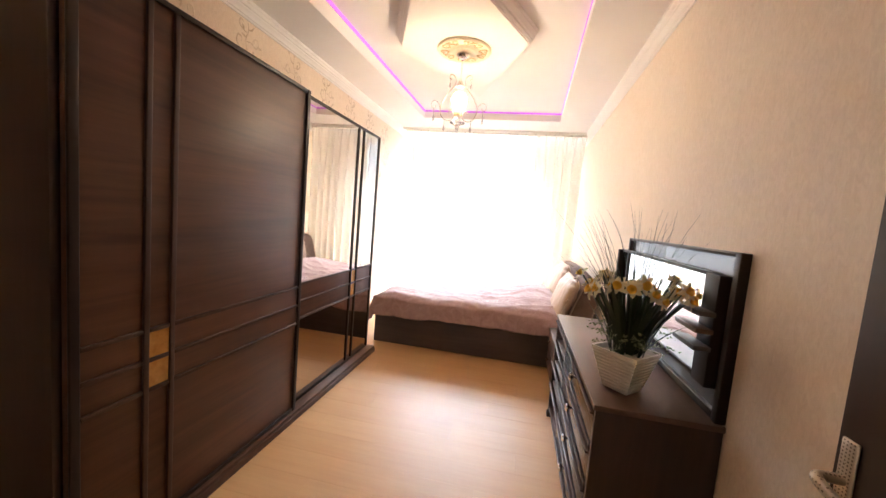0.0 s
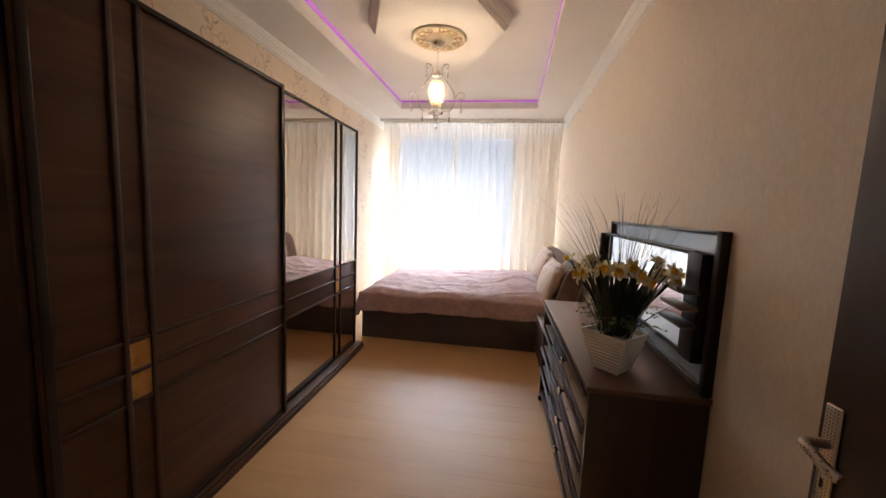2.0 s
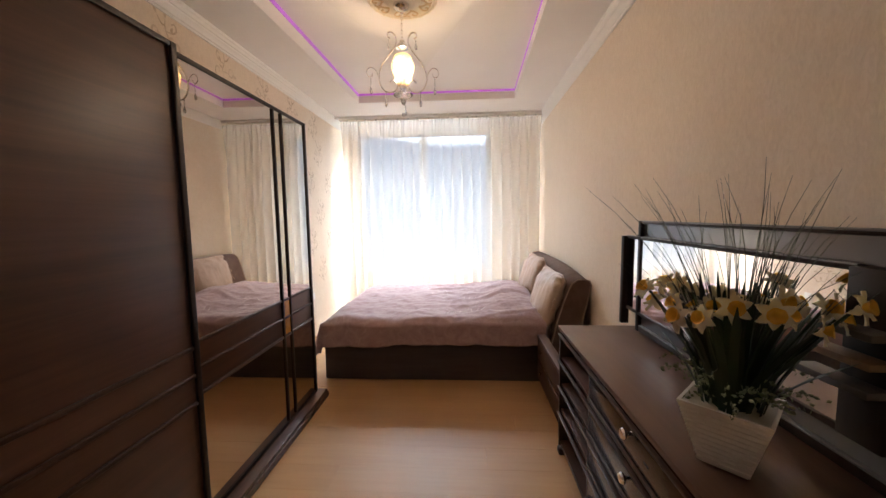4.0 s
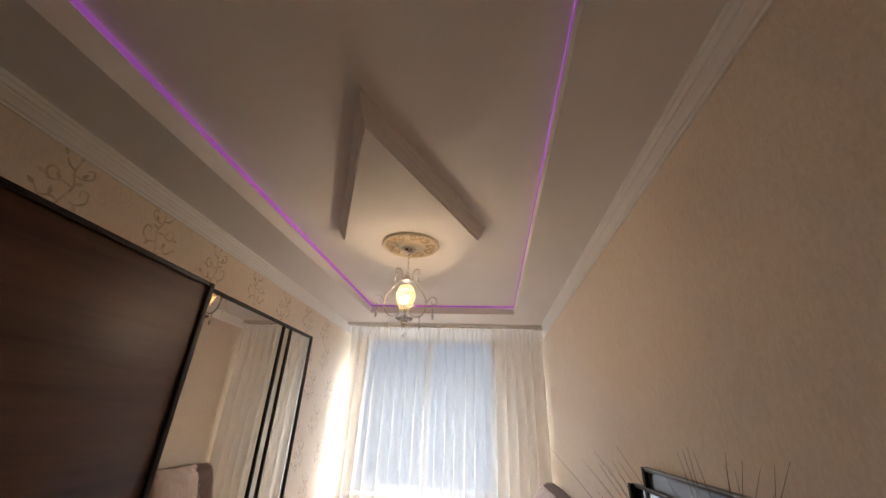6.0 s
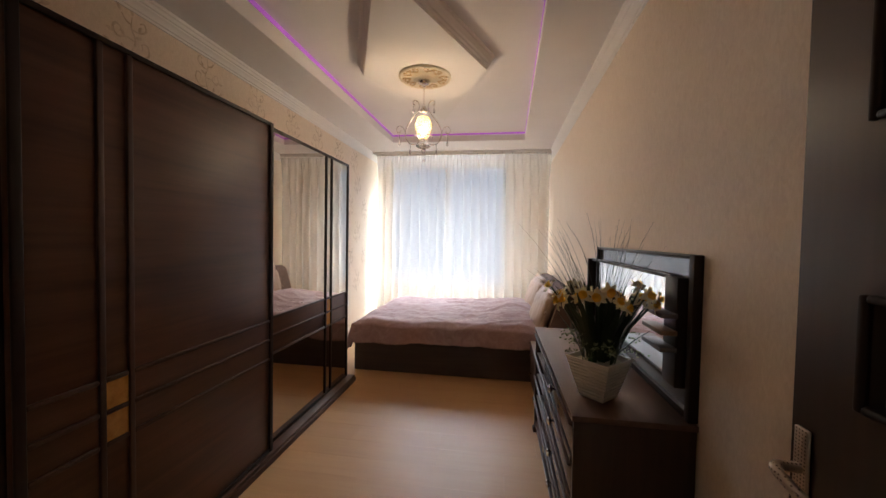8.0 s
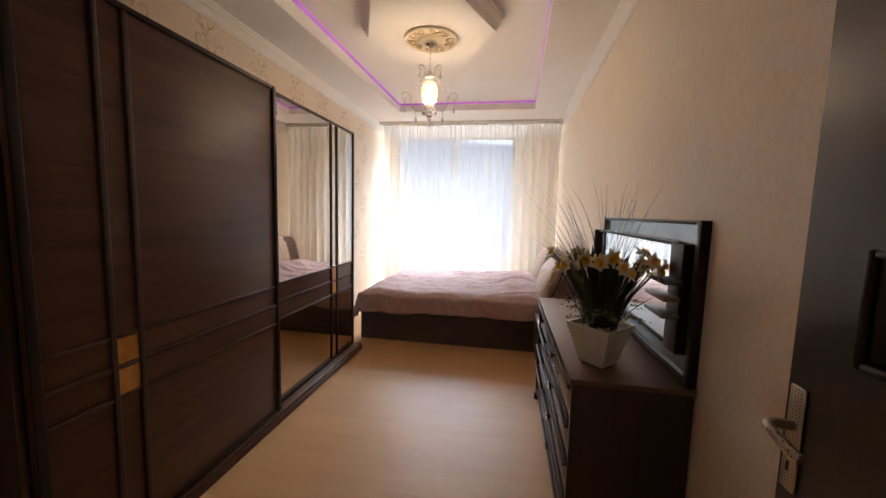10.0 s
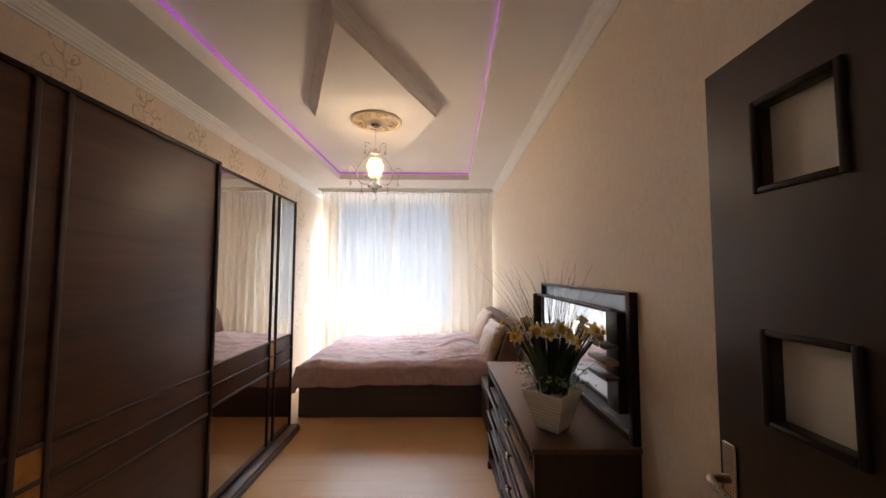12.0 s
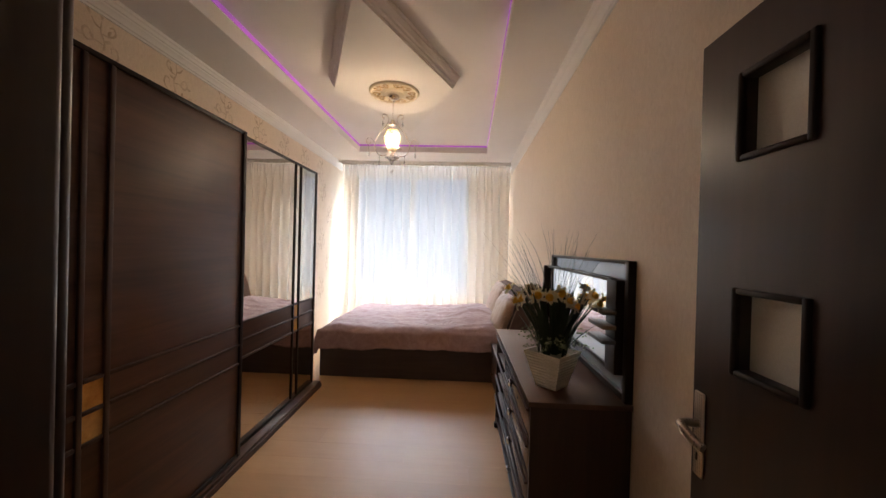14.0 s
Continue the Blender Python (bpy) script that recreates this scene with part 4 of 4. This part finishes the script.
lamp = thing("chandelier", "lit chrome chandelier with amber glass shade and crystal drops", "chandelier", pose(LX, LY, 0, 0, 0, 8))
part("canopy", lathe([(0.052, 2.777), (0.052, 2.770), (0.046, 2.758), (0.030, 2.748), (0.014, 2.742), (0.012, 2.728), (0.004, 2.724)], 28), CHROME, lamp)
for k in range(8):
    z = 2.716 - k * 0.0205
    pts = [((0.006 * math.cos(a), 0, 0.014 * math.sin(a) + z) if k % 2 else (0, 0.006 * math.cos(a), 0.014 * math.sin(a) + z)) for a in [2 * math.pi * i / 12 for i in range(13)]]
    part("chain_link", tube(pts, 0.0018, 5), CHROME, lamp)
part("collar", lathe([(0.006, 2.565), (0.016, 2.560), (0.020, 2.545), (0.026, 2.538), (0.038, 2.524), (0.039, 2.512), (0.024, 2.506), (0.006, 2.500)], 24), CHROME, lamp)
part("stem", tube([(0, 0, 2.510), (0, 0, 2.225)], 0.004, 8), CHROME, lamp)


def drop(parent, x, y, z, beads, size):
    """A string of crystal beads with a faceted drop."""
    for k in range(beads):
        bm = bmesh.new()
        bmesh.ops.create_icosphere(bm, subdivisions=1, radius=0.0052, matrix=pose(x, y, z - 0.006 - k * 0.0125))
        part("bead", bm, CRYSTAL, parent, "", 0)
    zt = z - beads * 0.0125
    d = lathe([(0.001, zt), (0.004, zt - 0.2 * size), (0.0095, zt - 0.62 * size), (0.0085, zt - 0.80 * size), (0.001, zt - size)], 7)
    bmesh.ops.translate(d, vec=(x, y, 0), verts=d.verts)
    part("crystal_drop", d, CRYSTAL, parent, "faceted crystal drop", 0)


for s in (-1, 1):
    arm_pts = [(s * x, 0, z) for x, z in ((0.075, 2.572), (0.092, 2.585), (0.090, 2.606), (0.068, 2.612), (0.046, 2.592), (0.038, 2.558), (0.052, 2.520), (0.088, 2.470), (0.126, 2.420), (0.152, 2.362), (0.150, 2.300), (0.122, 2.252), (0.082, 2.238), (0.048, 2.252), (0.036, 2.282), (0.046, 2.312), (0.068, 2.318), (0.082, 2.300))]
    arm = part("arm", tube(smooth_path(arm_pts, 6), 0.0050, 8), CHROME, lamp, "curved chrome lyre-shaped arm")
    curl = [(s * x, 0, z) for x, z in ((0.152, 2.330), (0.170, 2.372), (0.198, 2.394), (0.224, 2.384), (0.232, 2.358), (0.218, 2.336), (0.198, 2.340), (0.194, 2.358))]
    part("curl", tube(smooth_path(curl, 6), 0.0034, 7), CHROME, arm)
    drop(arm, s * 0.088, 0, 2.566, 1, 0.050)
    drop(arm, s * 0.206, 0, 2.330, 4, 0.055)
    drop(arm, s * 0.112, 0, 2.240, 3, 0.055)
dish = lathe([(0.020, 2.250), (0.026, 2.240), (0.030, 2.232), (0.056, 2.230), (0.060, 2.222), (0.052, 2.214), (0.030, 2.206), (0.020, 2.196), (0.016, 2.176), (0.012, 2.168), (0.004, 2.160)], 32)
for i, w in enumerate(dish.verts):
    if w.co.xy.length > 0.03:
        w.co.x, w.co.y = (c * (1.08 if i % 2 else 0.80) for c in w.co.xy)
part("bobeche", dish, CRYSTAL, lamp, "clear star-cut glass dish", 0)
drop(lamp, 0.012, 0.0, 2.162, 2, 0.045)
bm = bmesh.new()
bmesh.ops.create_icosphere(bm, subdivisions=2, radius=0.013, matrix=pose(0, 0, 2.098))
part("crystal_ball", bm, CRYSTAL, lamp, "", 0)
part("socket", lathe([(0.022, 2.262), (0.024, 2.300), (0.018, 2.312), (0.004, 2.314)], 18), CHROME, lamp)
beads = []
for r in range(9):
    f = r / 8
    z = 2.288 + f * 0.160
    rad = 0.026 + 0.043 * math.sin(min(1.0, f * 1.25) * math.pi / 2) - 0.020 * max(0, f - 0.75) / 0.25
    n = max(9, int(rad * 2 * math.pi / 0.0255))
    for k in range(n):
        a = 2 * math.pi * (k + 0.5 * (r % 2)) / n
        bd = bmesh.new()
        bmesh.ops.create_icosphere(bd, subdivisions=1, radius=0.0102, matrix=pose(rad * math.cos(a), rad * math.sin(a), z))
        beads.append(bd)
for k in range(4):
    f = k / 5
    rad = 0.050 * math.cos(f * math.pi / 2)
    n = max(1, int(rad * 2 * math.pi / 0.018))
    for j in range(n):
        a = 2 * math.pi * (j + 0.5 * (k % 2)) / n
        bd = bmesh.new()
        bmesh.ops.create_icosphere(bd, subdivisions=1, radius=0.0102, matrix=pose(rad * math.cos(a), rad * math.sin(a), 2.452 + 0.020 * math.sin(f * math.pi / 2)))
        beads.append(bd)
part("shade", join(*beads), SHADE, lamp, "amber cut-glass bead shade", 0)
bm = bmesh.new()
bmesh.ops.create_uvsphere(bm, u_segments=16, v_segments=12, radius=0.022, matrix=pose(0, 0, 2.365))
part("bulb", bm, BULB, lamp, "glowing warm bulb")
glow = new("chandelier_light", bpy.data.lights.new("chandelier_light", "POINT"))
glow.data.energy, glow.data.color, glow.data.shadow_soft_size = 38.0, (1.0, 0.78, 0.55), 0.026
glow.location = (LX, LY, 2.365)

# ---- small fixtures ----
sock = thing("wall_socket", "white plastic wall socket", "socket", pose(XL, 5.53, 0.49))
part("plate", slab(0.0, 0.010, -0.041, 0.041, -0.041, 0.041, 0.004), SOCKETM, sock)
well = lathe([(0.022, 0.0102), (0.022, 0.0115), (0.003, 0.0116)], 20)
bmesh.ops.transform(well, matrix=pose(0, 0, 0, 0, 90, 0), verts=well.verts)
part("well", well, RAILM, sock)

# ---- scroll print on the wallpaper ----


def scroll(flip):
    """A flourish of stems, curls and leaves, flat on the wall."""
    stems = [
        [(0.0, -0.13), (0.012, -0.08), (-0.004, -0.03), (-0.016, 0.02), (0.004, 0.07), (0.0, 0.12)],
        [(0.004, -0.07), (0.04, -0.06), (0.075, -0.075), (0.10, -0.05)],
        [(-0.006, -0.04), (-0.05, -0.05), (-0.085, -0.02), (-0.078, 0.02), (-0.05, 0.018), (-0.052, -0.008)],
        [(-0.012, 0.01), (0.03, 0.015), (0.068, 0.0), (0.09, 0.025), (0.078, 0.052), (0.054, 0.045), (0.058, 0.028)],
        [(0.0, 0.06), (-0.04, 0.065), (-0.07, 0.09), (-0.06, 0.118), (-0.038, 0.108)],
        [(0.002, 0.08), (0.03, 0.09), (0.05, 0.115)]]
    leaves = ((0.10, -0.05, 30), (0.0, 0.125, 90), (0.055, 0.122, 60), (0.036, 0.012, 60), (-0.03, 0.066, 120), (0.045, -0.058, 80), (-0.04, -0.05, 230), (0.012, -0.10, 20), (0.084, 0.012, 5), (-0.016, 0.03, 160))
    bms = []
    for s in stems:
        pts = smooth_path([(0, flip * a, c) for a, c in s], 6)
        bms.append(tube(pts, 0.0052, 5, [0.5 + 0.6 * math.sin(math.pi * (i + 1) / (len(pts) + 1)) for i in range(len(pts))]))
    for a, c, d in leaves:
        dx, dz = flip * math.cos(radians(d)), math.sin(radians(d))
        bms.append(tube([(0, flip * a + dx * f * 0.036, c + dz * f * 0.036) for f in (0, 0.25, 0.5, 0.75, 1)], 0.0095, 6, [0.25, 0.85, 1.0, 0.7, 0.1]))
    out = join(*bms)
    for w in out.verts:
        w.co = Vector((w.co.x * 0.12, w.co.y * 1.2, w.co.z * 1.2))
    return out


made = [mesh_object("print", scroll(f), MOTIF) for f in (1, -1)]
prints = [o.data for o in made]
for o in made:
    bpy.data.objects.remove(o)
spots = [(1.95 + 0.545 * k, 2.545 - 0.02 * (k % 2), k) for k in range(9)]
spots += [(4.26 + 0.545 * k + (0.27 if r % 2 else 0), 2.20 - 0.36 * r, k + r) for r in range(5) for k in range(4)]
for y, z, k in spots:
    if y < 6.3:
        o = new("print", prints[k % 2])
        o.parent = wall_left
        o.location = (XL + 0.001, y, z)

# ---- laminate planks ----
W, L, gap = 0.193, 1.285, 0.0005
lengths = {}
row, y = 0, Y0 - 0.22
while y < Y1:
    x = -0.05 - (0.0, 0.43, 0.86, 0.21, 0.64)[row % 5]
    while x < 2.95:
        x0, x1 = max(x, -0.03), min(x + L, 2.86)
        y1 = min(y + W, Y1 - 0.002)
        if x1 - x0 > 0.03:
            key = (round(x1 - x0, 3), round(y1 - y, 3))
            if key not in lengths:
                ob = mesh_object("plank", slab(0, x1 - x0 - gap, 0, y1 - y - gap, -0.010, 0.0, 0.0003, 1), FLOORS, 0)
                lengths[key] = ob.data
            else:
                ob = new("plank", lengths[key])
            ob.parent = floor
            ob.location = (x0, y, 0)
        x += L
    y += W
    row += 1
setting("hall_floor", slab(0.8, 3.25, -1.45, Y0 - 0.221, -0.010, 0.0), FLOORS, "light beech laminate hall floor", "floor")
bpy.context.view_layer.update()
